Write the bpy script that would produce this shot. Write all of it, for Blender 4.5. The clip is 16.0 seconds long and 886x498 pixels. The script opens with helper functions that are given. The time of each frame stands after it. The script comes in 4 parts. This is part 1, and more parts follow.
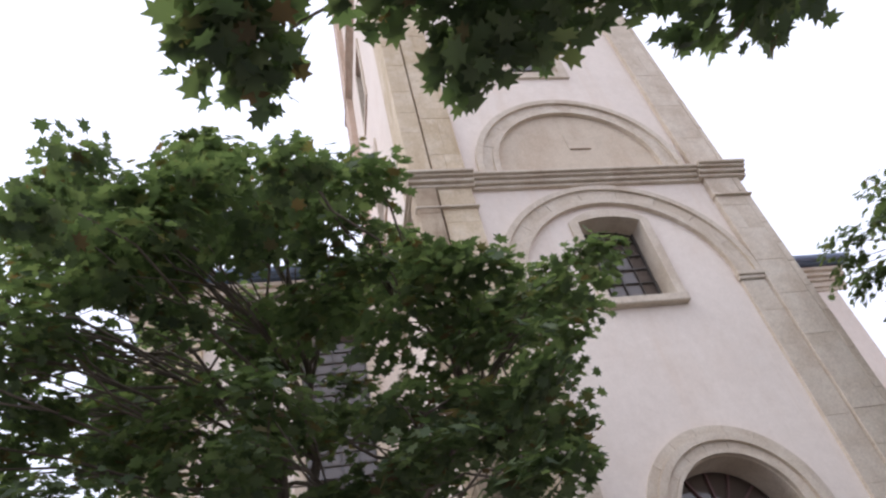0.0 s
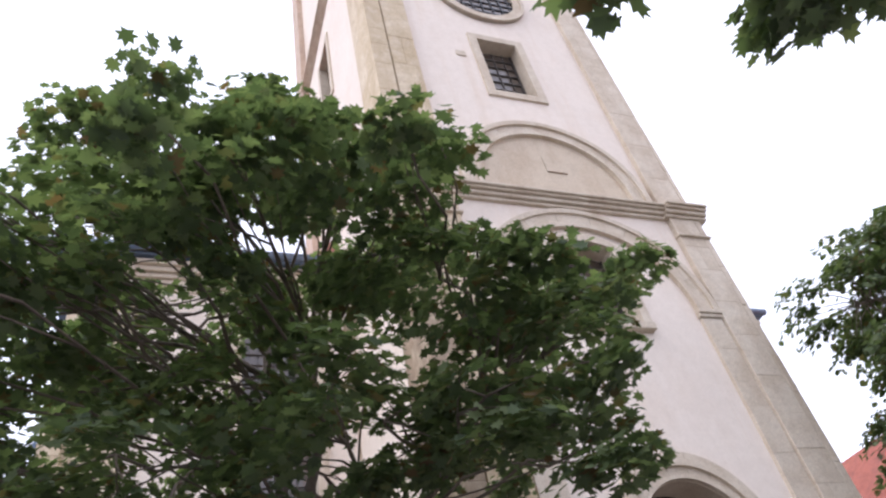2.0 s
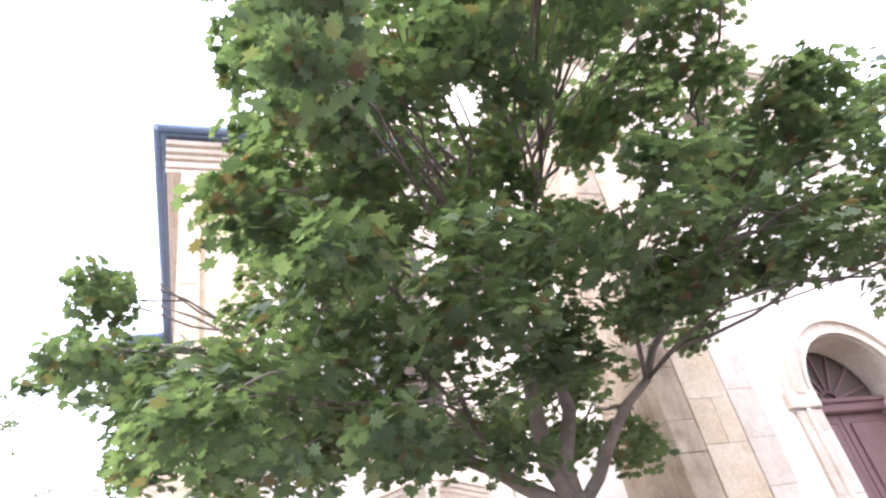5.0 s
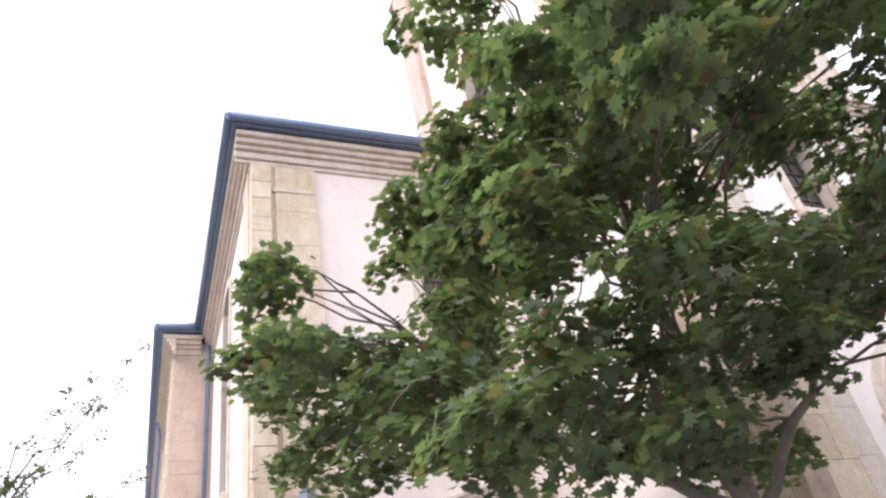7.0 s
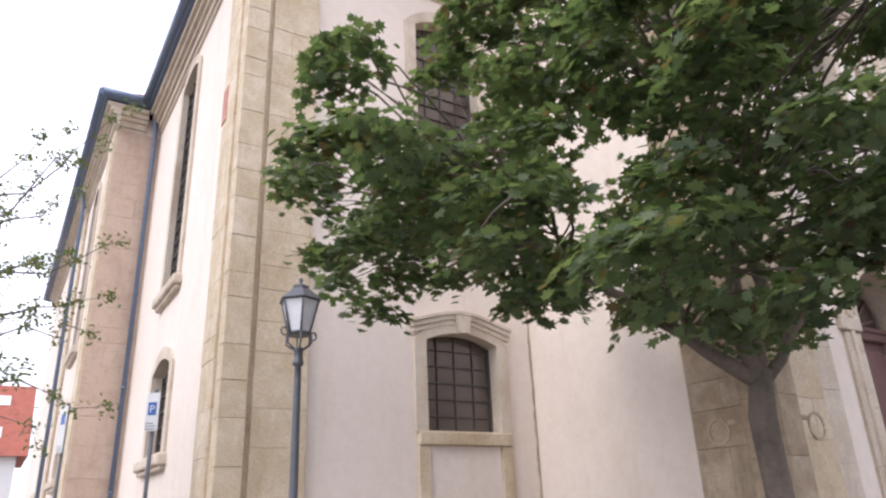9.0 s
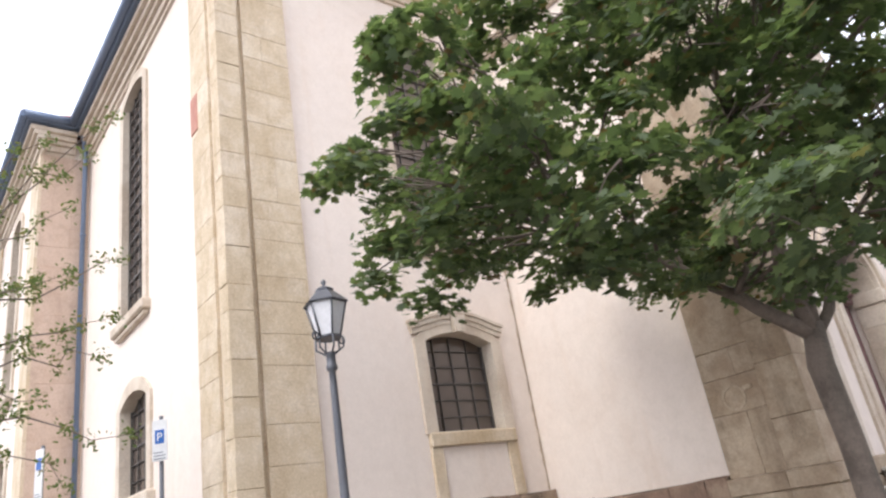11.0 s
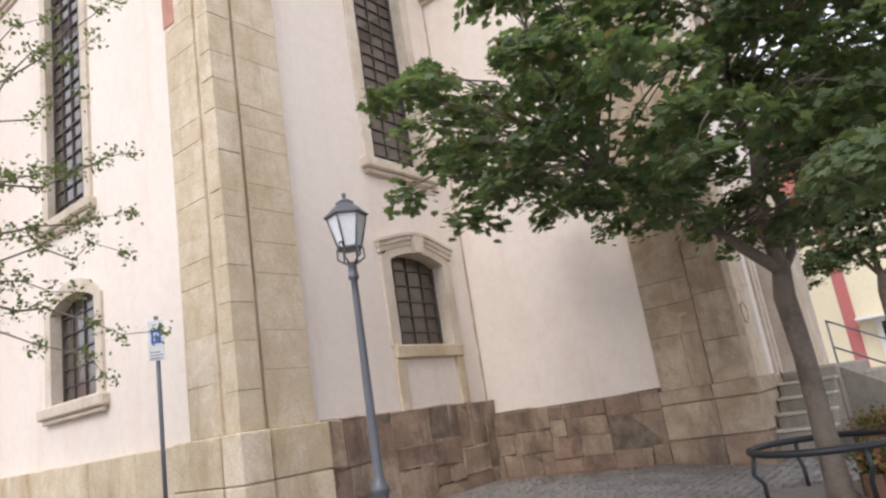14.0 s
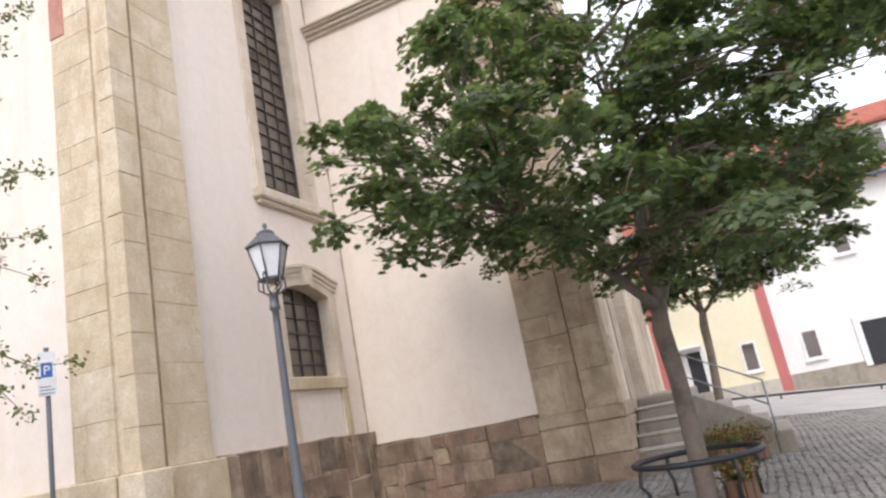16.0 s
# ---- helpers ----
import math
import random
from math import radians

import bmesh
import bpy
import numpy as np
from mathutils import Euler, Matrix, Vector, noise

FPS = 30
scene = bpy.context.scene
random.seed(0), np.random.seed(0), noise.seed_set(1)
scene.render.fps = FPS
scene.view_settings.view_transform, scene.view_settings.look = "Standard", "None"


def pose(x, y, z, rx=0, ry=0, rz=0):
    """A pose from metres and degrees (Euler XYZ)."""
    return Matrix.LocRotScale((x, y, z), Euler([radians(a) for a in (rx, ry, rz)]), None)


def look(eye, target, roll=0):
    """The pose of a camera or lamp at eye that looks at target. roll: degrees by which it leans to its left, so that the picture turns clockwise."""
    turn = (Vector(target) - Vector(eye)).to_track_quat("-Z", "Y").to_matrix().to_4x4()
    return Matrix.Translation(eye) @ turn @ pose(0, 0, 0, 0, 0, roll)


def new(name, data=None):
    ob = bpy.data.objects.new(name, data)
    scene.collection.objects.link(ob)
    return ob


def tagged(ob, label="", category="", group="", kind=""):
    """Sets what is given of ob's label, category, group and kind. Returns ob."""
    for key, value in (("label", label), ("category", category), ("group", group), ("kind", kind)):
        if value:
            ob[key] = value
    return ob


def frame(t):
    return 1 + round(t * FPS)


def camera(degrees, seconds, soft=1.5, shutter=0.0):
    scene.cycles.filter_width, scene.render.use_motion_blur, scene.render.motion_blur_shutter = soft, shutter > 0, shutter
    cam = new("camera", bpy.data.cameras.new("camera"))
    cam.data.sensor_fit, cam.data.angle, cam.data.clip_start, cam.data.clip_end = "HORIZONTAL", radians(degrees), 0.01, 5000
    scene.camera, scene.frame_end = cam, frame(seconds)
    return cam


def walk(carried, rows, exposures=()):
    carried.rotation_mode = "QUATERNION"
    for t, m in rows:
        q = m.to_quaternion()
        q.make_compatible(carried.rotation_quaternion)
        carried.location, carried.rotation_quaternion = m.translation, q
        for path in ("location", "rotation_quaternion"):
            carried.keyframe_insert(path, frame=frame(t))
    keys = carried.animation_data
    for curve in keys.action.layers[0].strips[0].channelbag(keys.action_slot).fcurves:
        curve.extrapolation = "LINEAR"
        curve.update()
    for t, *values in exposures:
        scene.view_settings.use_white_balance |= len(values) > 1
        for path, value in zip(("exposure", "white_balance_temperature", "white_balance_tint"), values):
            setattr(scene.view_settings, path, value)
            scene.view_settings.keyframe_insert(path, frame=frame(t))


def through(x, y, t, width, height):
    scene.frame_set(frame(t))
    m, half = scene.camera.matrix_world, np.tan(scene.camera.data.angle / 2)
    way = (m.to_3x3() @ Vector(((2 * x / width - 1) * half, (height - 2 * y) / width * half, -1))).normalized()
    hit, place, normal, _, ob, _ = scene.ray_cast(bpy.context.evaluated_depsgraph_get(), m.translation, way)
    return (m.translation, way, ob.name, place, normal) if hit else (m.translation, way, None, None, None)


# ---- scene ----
cam = camera(64.9, 16.0, soft=2.4)
PATH = [
    (0, (3.227, -12.0, 0.909), (3.623, -10.561, 2.24), -13.7),
    (0.5, (2.913, -11.932, 0.932), (3.442, -10.506, 2.231), -13.7),
    (1, (2.662, -11.77, 0.951), (3.288, -10.394, 2.26), -14.5),
    (1.5, (2.395, -11.619, 0.95), (3.034, -10.274, 2.284), -12.6),
    (2, (2.09, -11.487, 0.961), (2.754, -10.146, 2.288), -13.3),
    (2.5, (1.794, -11.314, 0.956), (2.418, -9.895, 2.219), -14.4),
    (3, (1.49, -11.181, 0.936), (2.161, -9.71, 2.114), -14.1),
    (3.5, (1.214, -11.014, 0.911), (1.893, -9.55, 2.093), -13.7),
    (4, (0.934, -10.824, 0.889), (1.635, -9.358, 2.054), -15.3),
    (4.5, (0.598, -10.695, 0.866), (1.32, -9.222, 2.01), -15.0),
    (5, (0.276, -10.552, 0.835), (0.94, -9.046, 1.971), -12.9),
    (7.3, (-1.539, -9.935, 1.093), (-0.807, -8.461, 2.229), -11.1),
    (7.5, (-1.657, -9.859, 1.1), (-0.926, -8.304, 2.122), -10.0),
    (8, (-1.896, -9.587, 1.128), (-1.194, -7.913, 1.969), -4.8),
    (8.5, (-2.092, -9.361, 1.15), (-1.311, -7.704, 1.952), 1.9),
    (9, (-2.349, -9.233, 1.134), (-1.347, -7.656, 1.845), -2.3),
    (9.2, (-2.446, -9.152, 1.134), (-1.371, -7.575, 1.732), -0.6),
    (11.3, (-3.57, -8.14, 1.013), (-2.343, -6.752, 1.766), -10.4),
    (11.5, (-3.701, -8.055, 1.01), (-2.493, -6.664, 1.789), -8.9),
    (12, (-4.035, -7.875, 1.016), (-2.755, -6.525, 1.751), -9.0),
    (12.5, (-4.334, -7.709, 1.023), (-3.05, -6.357, 1.746), -7.2),
    (13, (-4.58, -7.529, 1.03), (-3.242, -6.212, 1.719), -10.0),
    (13.5, (-4.812, -7.374, 1.047), (-3.386, -6.095, 1.621), -8.6),
    (14, (-5.105, -7.262, 1.068), (-3.548, -6.099, 1.542), -9.0),
    (14.5, (-5.35, -7.08, 1.094), (-3.768, -5.966, 1.601), -10.0),
    (15, (-5.542, -6.874, 1.105), (-3.893, -5.87, 1.628), -9.5),
    (15.5, (-5.782, -6.708, 1.133), (-4.059, -5.826, 1.636), -11.4),
    (16, (-5.99, -6.533, 1.157), (-4.187, -5.816, 1.641), -11.0),
]
walk(cam, [(t, look(eye, target, roll)) for t, eye, target, roll in PATH],
     [(0, -0.15, 6000, 13), (2.0, 0.12, 5980, 14), (3.5, 1.1, 5850, 16), (5.0, 1.66, 5800, 16), (7.5, 0.48, 6050, 15), (9.0, 0.3, 6150, 14), (12.0, 0.6, 6250, 10), (13.5, 0.2, 6280, 10), (15.0, 0.2, 6250, 10), (16.0, 0.36, 6300, 10)])


# ---- light ----
world = bpy.data.worlds.new("overcast_sky")
scene.world = world
world.use_nodes = True
wn, wl = world.node_tree.nodes, world.node_tree.links
sky = wn.new("ShaderNodeTexSky")
sky.sky_type, sky.sun_disc = "NISHITA", False
SUN_EL, SUN_AZ = radians(46), radians(256)      # azimuth clockwise from +y
sky.sun_elevation, sky.sun_rotation = SUN_EL, SUN_AZ
sky.air_density, sky.dust_density, sky.ozone_density = 1.0, 3.0, 1.0
cloud = wn.new("ShaderNodeMix")
cloud.data_type = "RGBA"
cloud.inputs[0].default_value = 0.8
cloud.inputs[7].default_value = (11.0, 10.95, 12.0, 1)
wl.new(sky.outputs[0], cloud.inputs[6])
bg = wn["Background"]
bg.inputs[1].default_value = 0.15
wl.new(cloud.outputs[2], bg.inputs[0])
sun = new("sun", bpy.data.lights.new("sun", "SUN"))
sun.data.energy, sun.data.angle, sun.data.color = 1.25, radians(28), (1, 0.945, 0.87)
sun_way = Vector((math.sin(SUN_AZ) * math.cos(SUN_EL), math.cos(SUN_AZ) * math.cos(SUN_EL), math.sin(SUN_EL)))
sun.matrix_world = look(sun_way * 60, (0, 0, 0))


# ---- materials ----
def material(name, rough=0.8, metal=0.0):
    m = bpy.data.materials.new(name)
    m.use_nodes = True
    b = m.node_tree.nodes["Principled BSDF"]
    b.inputs["Roughness"].default_value, b.inputs["Metallic"].default_value = rough, metal
    return m, m.node_tree.nodes, m.node_tree.links, b


def noise_tex(n, l, scale, detail=6, rough=0.6, stretch=(1, 1, 1), shift=None):
    co, mp, tx = n.new("ShaderNodeTexCoord"), n.new("ShaderNodeMapping"), n.new("ShaderNodeTexNoise")
    mp.inputs["Scale"].default_value = stretch
    tx.inputs["Scale"].default_value, tx.inputs["Detail"].default_value, tx.inputs["Roughness"].default_value = scale, detail, rough
    geo = n.new("ShaderNodeNewGeometry")
    l.new(geo.outputs["Position"], mp.inputs[0])
    if shift is not None:
        add = n.new("ShaderNodeVectorMath")
        l.new(mp.outputs[0], add.inputs[0])
        l.new(shift, add.inputs[1])
        l.new(add.outputs[0], tx.inputs["Vector"])
    else:
        l.new(mp.outputs[0], tx.inputs["Vector"])
    n.remove(co)
    return tx.outputs["Fac"]


def ramp(n, l, fac, stops):
    r = n.new("ShaderNodeValToRGB")
    e = r.color_ramp.elements
    while len(e) < len(stops):
        e.new(0.5)
    for k, (p, c) in zip(e, stops):
        k.position, k.color = p, (*c, 1) if len(c) == 3 else c
    l.new(fac, r.inputs[0])
    return r.outputs[0]


def mixed(n, l, a, b, fac, mode="MIX"):
    m = n.new("ShaderNodeMix")
    m.data_type, m.blend_type = "RGBA", mode
    for v, i in ((fac, 0), (a, 6), (b, 7)):
        if isinstance(v, (int, float)):
            m.inputs[i].default_value = v
        elif isinstance(v, tuple):
            m.inputs[i].default_value = (*v, 1)
        else:
            l.new(v, m.inputs[i])
    return m.outputs[2]


def bump(n, l, b, height, strength=0.3, dist=0.01):
    k = n.new("ShaderNodeBump")
    k.inputs["Strength"].default_value, k.inputs["Distance"].default_value = strength, dist
    l.new(height, k.inputs["Height"])
    l.new(k.outputs[0], b.inputs["Normal"])


def mat_plaster(name, base, dirt):
    m, n, l, b = material(name, 0.9)
    big = ramp(n, l, noise_tex(n, l, 0.35, 5), [(0.35, base), (0.7, tuple(c * 0.93 for c in base))])
    run = ramp(n, l, noise_tex(n, l, 1.0, 6, 0.65, (2.2, 2.2, 0.22)), [(0.55, (0, 0, 0)), (0.8, (1, 1, 1))])
    c = mixed(n, l, big, dirt, run)
    damp = ramp(n, l, noise_tex(n, l, 0.9, 8, 0.7, (1, 1, 0.7)), [(0.5, (0, 0, 0)), (0.75, (0.55, 0.55, 0.55))])
    c = mixed(n, l, c, tuple(k * 0.96 for k in dirt), damp)
    scuff = ramp(n, l, noise_tex(n, l, 6, 7, 0.7), [(0.35, (0.945, 0.94, 0.93)), (0.6, (1, 1, 1))])
    c = mixed(n, l, c, scuff, 1.0, "MULTIPLY")
    fine = ramp(n, l, noise_tex(n, l, 22, 4), [(0.3, (0.94, 0.94, 0.94)), (0.7, (1, 1, 1))])
    l.new(mixed(n, l, c, fine, 1.0, "MULTIPLY"), b.inputs["Base Color"])
    bump(n, l, b, noise_tex(n, l, 45, 5), 0.25, 0.006)
    return m


def mat_stone(name, tones, stain, rnd=0.35):
    m, n, l, b = material(name, 0.88)
    info = n.new("ShaderNodeObjectInfo")
    sh = n.new("ShaderNodeCombineXYZ")
    mul = n.new("ShaderNodeMath")
    mul.operation = "MULTIPLY"
    mul.inputs[1].default_value = 37.0
    l.new(info.outputs["Random"], mul.inputs[0])
    l.new(mul.outputs[0], sh.inputs[0])
    l.new(mul.outputs[0], sh.inputs[2])
    own = ramp(n, l, info.outputs["Random"], [(i / max(1, len(tones) - 1), t) for i, t in enumerate(tones)])
    cloudy = ramp(n, l, noise_tex(n, l, 2.2, 7, 0.65, (1, 1, 1), sh.outputs[0]), [(0.38, tones[0]), (0.5, tones[len(tones) // 2]), (0.62, tones[-1])])
    c = mixed(n, l, cloudy, own, rnd)
    patch = ramp(n, l, noise_tex(n, l, 1.1, 8, 0.7, (1.6, 1.6, 0.5)), [(0.5, (0, 0, 0)), (0.72, (1, 1, 1))])
    c = mixed(n, l, c, stain, patch)
    blotch = ramp(n, l, noise_tex(n, l, 4.5, 9, 0.75), [(0.5, (0, 0, 0)), (0.78, (0.55, 0.55, 0.55))])
    c = mixed(n, l, c, tuple(k * 0.78 for k in stain), blotch)
    grain = ramp(n, l, noise_tex(n, l, 40, 5), [(0.3, (0.8, 0.8, 0.8)), (0.7, (1.06, 1.06, 1.06))])
    l.new(mixed(n, l, c, grain, 1.0, "MULTIPLY"), b.inputs["Base Color"])
    bump(n, l, b, noise_tex(n, l, 18, 8, 0.7), 0.45, 0.015)
    return m


def mat_plain(name, base, rough=0.6, metal=0.0, vary=0.85, scale=6.0, relief=0.15):
    m, n, l, b = material(name, rough, metal)
    lo = tuple(c * vary for c in base)
    a = ramp(n, l, noise_tex(n, l, scale, 5), [(0.35, lo), (0.65, base)])
    f = ramp(n, l, noise_tex(n, l, scale * 9, 4), [(0.3, (0.88, 0.88, 0.88)), (0.7, (1.03, 1.03, 1.03))])
    l.new(mixed(n, l, a, f, 1.0, "MULTIPLY"), b.inputs["Base Color"])
    if relief:
        bump(n, l, b, noise_tex(n, l, scale * 12, 4), relief, 0.004)
    return m


def mat_leaf(name, stops, through=0.5):
    m, n, l, b = material(name, 0.62)
    geo = n.new("ShaderNodeNewGeometry")
    c = ramp(n, l, geo.outputs["Random Per Island"], stops)
    l.new(c, b.inputs["Base Color"])
    tr = n.new("ShaderNodeBsdfTranslucent")
    l.new(mixed(n, l, c, (1.12, 1.2, 0.62), 1.0, "MULTIPLY"), tr.inputs[0])
    mx = n.new("ShaderNodeMixShader")
    mx.inputs[0].default_value = through
    l.new(b.outputs[0], mx.inputs[1])
    l.new(tr.outputs[0], mx.inputs[2])
    l.new(mx.outputs[0], n["Material Output"].inputs[0])
    return m


PLASTER = mat_plaster("cream_plaster", (0.82, 0.725, 0.635), (0.73, 0.61, 0.5))
STONE = mat_stone("buff_sandstone", [(0.54, 0.425, 0.275), (0.68, 0.57, 0.41), (0.62, 0.505, 0.35), (0.74, 0.64, 0.5)], (0.45, 0.335, 0.2), 0.45)
STONE_RED = mat_stone("reddish_sandstone", [(0.54, 0.4, 0.3), (0.62, 0.48, 0.38)], (0.45, 0.33, 0.25))
STONE_PATCH = mat_stone("red_patch_sandstone", [(0.45, 0.2, 0.15), (0.52, 0.27, 0.2)], (0.38, 0.17, 0.13), 0.2)
STONE_OLD = mat_stone("brown_weathered_sandstone", [(0.34, 0.25, 0.165), (0.44, 0.345, 0.24), (0.53, 0.43, 0.31)], (0.2, 0.145, 0.095), 0.25)
TRIM = mat_stone("trim_sandstone", [(0.56, 0.47, 0.36), (0.64, 0.55, 0.44), (0.68, 0.6, 0.49)], (0.5, 0.4, 0.3), 0.15)
PLINTH = mat_stone("weathered_plinth_stone", [(0.15, 0.105, 0.075), (0.4, 0.3, 0.205), (0.28, 0.18, 0.128), (0.34, 0.255, 0.175), (0.5, 0.385, 0.27)], (0.085, 0.065, 0.046), 0.6)
MORTAR = mat_plain("grey_mortar", (0.24, 0.185, 0.135), 0.95, 0, 0.5)
STONE_FIELD = mat_stone("tan_lunette_stone", [(0.58, 0.47, 0.35), (0.62, 0.52, 0.4)], (0.52, 0.41, 0.3), 0.15)
STEP = mat_stone("grey_step_stone", [(0.3, 0.265, 0.215), (0.38, 0.335, 0.275)], (0.2, 0.18, 0.14), 0.4)
METAL = mat_plain("blue_grey_zinc", (0.16, 0.21, 0.3), 0.45, 0.3)
TILE = mat_stone("red_roof_tile", [(0.3, 0.09, 0.06), (0.42, 0.13, 0.085), (0.36, 0.12, 0.09)], (0.22, 0.08, 0.06), 0.4)
SOFFIT = mat_plain("red_brown_boards", (0.32, 0.13, 0.1), 0.7)
IRON = mat_plain("dark_iron", (0.035, 0.037, 0.042), 0.5, 0.4)
LAMP_PAINT = mat_plain("grey_lamp_paint", (0.12, 0.125, 0.138), 0.42, 0.2)
DOOR = mat_plain("purple_brown_door_paint", (0.17, 0.09, 0.085), 0.5)
BARK = mat_stone("grey_brown_bark", [(0.115, 0.09, 0.07), (0.19, 0.15, 0.118)], (0.095, 0.084, 0.062), 0.1)
LEAF = mat_leaf("maple_leaf", [(0.0, (0.075, 0.105, 0.058)), (0.45, (0.12, 0.163, 0.086)), (0.92, (0.172, 0.212, 0.112)), (0.965, (0.14, 0.122, 0.06)), (1.0, (0.155, 0.098, 0.06))], 0.56)
LEAF_THIN = mat_leaf("small_shrub_leaf", [(0.0, (0.1, 0.14, 0.05)), (0.6, (0.14, 0.18, 0.07)), (1.0, (0.2, 0.17, 0.09))])
COBBLE = mat_stone("grey_cobble", [(0.2, 0.185, 0.168), (0.29, 0.27, 0.248), (0.36, 0.335, 0.31)], (0.17, 0.155, 0.14), 0.5)
EARTH = mat_plain("sandy_joint_earth", (0.23, 0.208, 0.182), 0.95, 0.0, 0.75, 3.0, 0.5)
YELLOW = mat_plaster("pale_yellow_stucco", (0.8, 0.73, 0.53), (0.74, 0.67, 0.48))
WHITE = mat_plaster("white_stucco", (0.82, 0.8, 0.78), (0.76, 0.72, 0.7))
RED_PAINT = mat_plaster("red_stucco", (0.5, 0.17, 0.16), (0.44, 0.15, 0.14))
WHITE_PAINT = mat_plain("white_paint", (0.8, 0.8, 0.78), 0.4)
SIGN_BLUE = mat_plain("sign_blue", (0.02, 0.12, 0.42), 0.35, 0, 0.95, 4, 0)
SIGN_GREY = mat_plain("galvanised_post", (0.3, 0.31, 0.33), 0.4, 0.7)
WOOD = mat_plain("brown_planter_wood", (0.16, 0.085, 0.05), 0.7)


def mat_glass(name, base, rough):
    m, n, l, b = material(name, rough)
    b.inputs["Base Color"].default_value = (*base, 1)
    b.inputs["Transmission Weight"].default_value = 0.12
    b.inputs["Specular IOR Level"].default_value = 0.9
    bump(n, l, b, noise_tex(n, l, 3.0, 2), 0.08, 0.02)
    return m


GLASS = mat_glass("old_leaded_glass", (0.11, 0.085, 0.07), 0.08)
LEAD = mat_plain("grey_lead_bar", (0.1, 0.09, 0.08), 0.6, 0.2)
FROST = mat_plain("frosted_lamp_glass", (0.82, 0.82, 0.83), 0.3, 0, 0.97, 3, 0)


# ---- mesh helpers ----
def link(name, bm, mat, parent=None):
    me = bpy.data.meshes.new(name)
    bmesh.ops.recalc_face_normals(bm, faces=bm.faces)
    bm.to_mesh(me)
    bm.free()
    me.materials.append(mat)
    ob = new(name, me)
    if parent is not None:
        ob.parent = parent
    return ob


def part(name, bm, mat, parent, label=""):
    return tagged(link(name, bm, mat, parent), label)


def structure(name, bm, mat, label, category):
    return tagged(link(name, bm, mat), label, category, "", "structure")


def thing(name, label, category, group="", at=(0, 0, 0), kind=""):
    ob = new(name)
    ob.empty_display_size = 0.1
    ob.location = at
    return tagged(ob, label, category, group, kind)


def box(bm, a, b, bevel=0.0):
    lo, hi = Vector(a), Vector(b)
    r = bmesh.ops.create_cube(bm, size=1.0, matrix=Matrix.Translation((lo + hi) / 2) @ Matrix.Diagonal((*(hi - lo), 1)))
    if bevel:
        es = {e for v in r["verts"] for e in v.link_edges}
        bmesh.ops.bevel(bm, geom=list(es), offset=bevel, segments=1, affect="EDGES", profile=0.5)
    return bm


def boxed(a, b, bevel=0.0):
    return box(bmesh.new(), a, b, bevel)


# Planes: a map takes (along the wall, into the wall, up) to the world.
def on_y(y0, sign=1):
    return lambda u, d, z: (u, y0 + sign * d, z)


def on_x(x0, sign=1):
    return lambda u, d, z: (x0 + sign * d, u, z)


def prism(bm, outline, holes, d0, d1, to):
    """A plate with holes, from depth d0 to d1, in the plane of the map."""
    edges, verts = [], []
    for loop in (outline, *holes):
        vs = [bm.verts.new(to(u, d0, z)) for u, z in loop]
        edges += [bm.edges.new((vs[i], vs[(i + 1) % len(vs)])) for i in range(len(vs))]
        verts += vs
    r = bmesh.ops.triangle_fill(bm, use_beauty=True, use_dissolve=False, edges=edges)
    faces = [g for g in r["geom"] if isinstance(g, bmesh.types.BMFace)]
    ex = bmesh.ops.extrude_face_region(bm, geom=faces)
    a, b = Vector(to(0, d0, 0)), Vector(to(0, d1, 0))
    bmesh.ops.translate(bm, vec=b - a, verts=[g for g in ex["geom"] if isinstance(g, bmesh.types.BMVert)])
    return bm


def rect(u0, u1, z0, z1):
    return [(u0, z0), (u1, z0), (u1, z1), (u0, z1)]


def arched(u0, u1, z0, zs, rise, n=12):
    """A rectangle with an arched head: springing at zs, crown at zs + rise."""
    w = (u1 - u0) / 2
    r = (w * w + rise * rise) / (2 * rise)
    c, half = zs + rise - r, math.asin(min(1.0, w / r))
    if rise >= w:
        half = math.pi / 2
        c, r = zs, w
    top = []
    for i in range(n + 1):
        a = half - 2 * half * i / n
        top.append(((u0 + u1) / 2 + r * math.sin(a), c + r * math.cos(a)))
    return [(u0, z0), (u1, z0)] + top


def ring(cu, cz, r0, r1, a0, a1, n=28):
    pts = [(cu + r1 * math.cos(radians(a0 + (a1 - a0) * i / n)), cz + r1 * math.sin(radians(a0 + (a1 - a0) * i / n))) for i in range(n + 1)]
    pts += [(cu + r0 * math.cos(radians(a1 - (a1 - a0) * i / n)), cz + r0 * math.sin(radians(a1 - (a1 - a0) * i / n))) for i in range(n + 1)]
    return pts


def tube(bm, pts, radii, sides=8, cap=True):
    pts = [Vector(p) for p in pts]
    rings = []
    side = None
    for i, p in enumerate(pts):
        way = (pts[min(i + 1, len(pts) - 1)] - pts[max(i - 1, 0)]).normalized()
        side = (side - way * side.dot(way)) if side is not None else way.orthogonal()
        side.normalize()
        up = way.cross(side)
        r = radii[i]
        rings.append([bm.verts.new(p + r * (math.cos(2 * math.pi * k / sides) * side + math.sin(2 * math.pi * k / sides) * up)) for k in range(sides)])
    for a, b in zip(rings, rings[1:]):
        for k in range(sides):
            f = bm.faces.new((a[k], a[(k + 1) % sides], b[(k + 1) % sides], b[k]))
            f.smooth = True
    if cap:
        bm.faces.new(rings[0][::-1])
        bm.faces.new(rings[-1])
    return bm


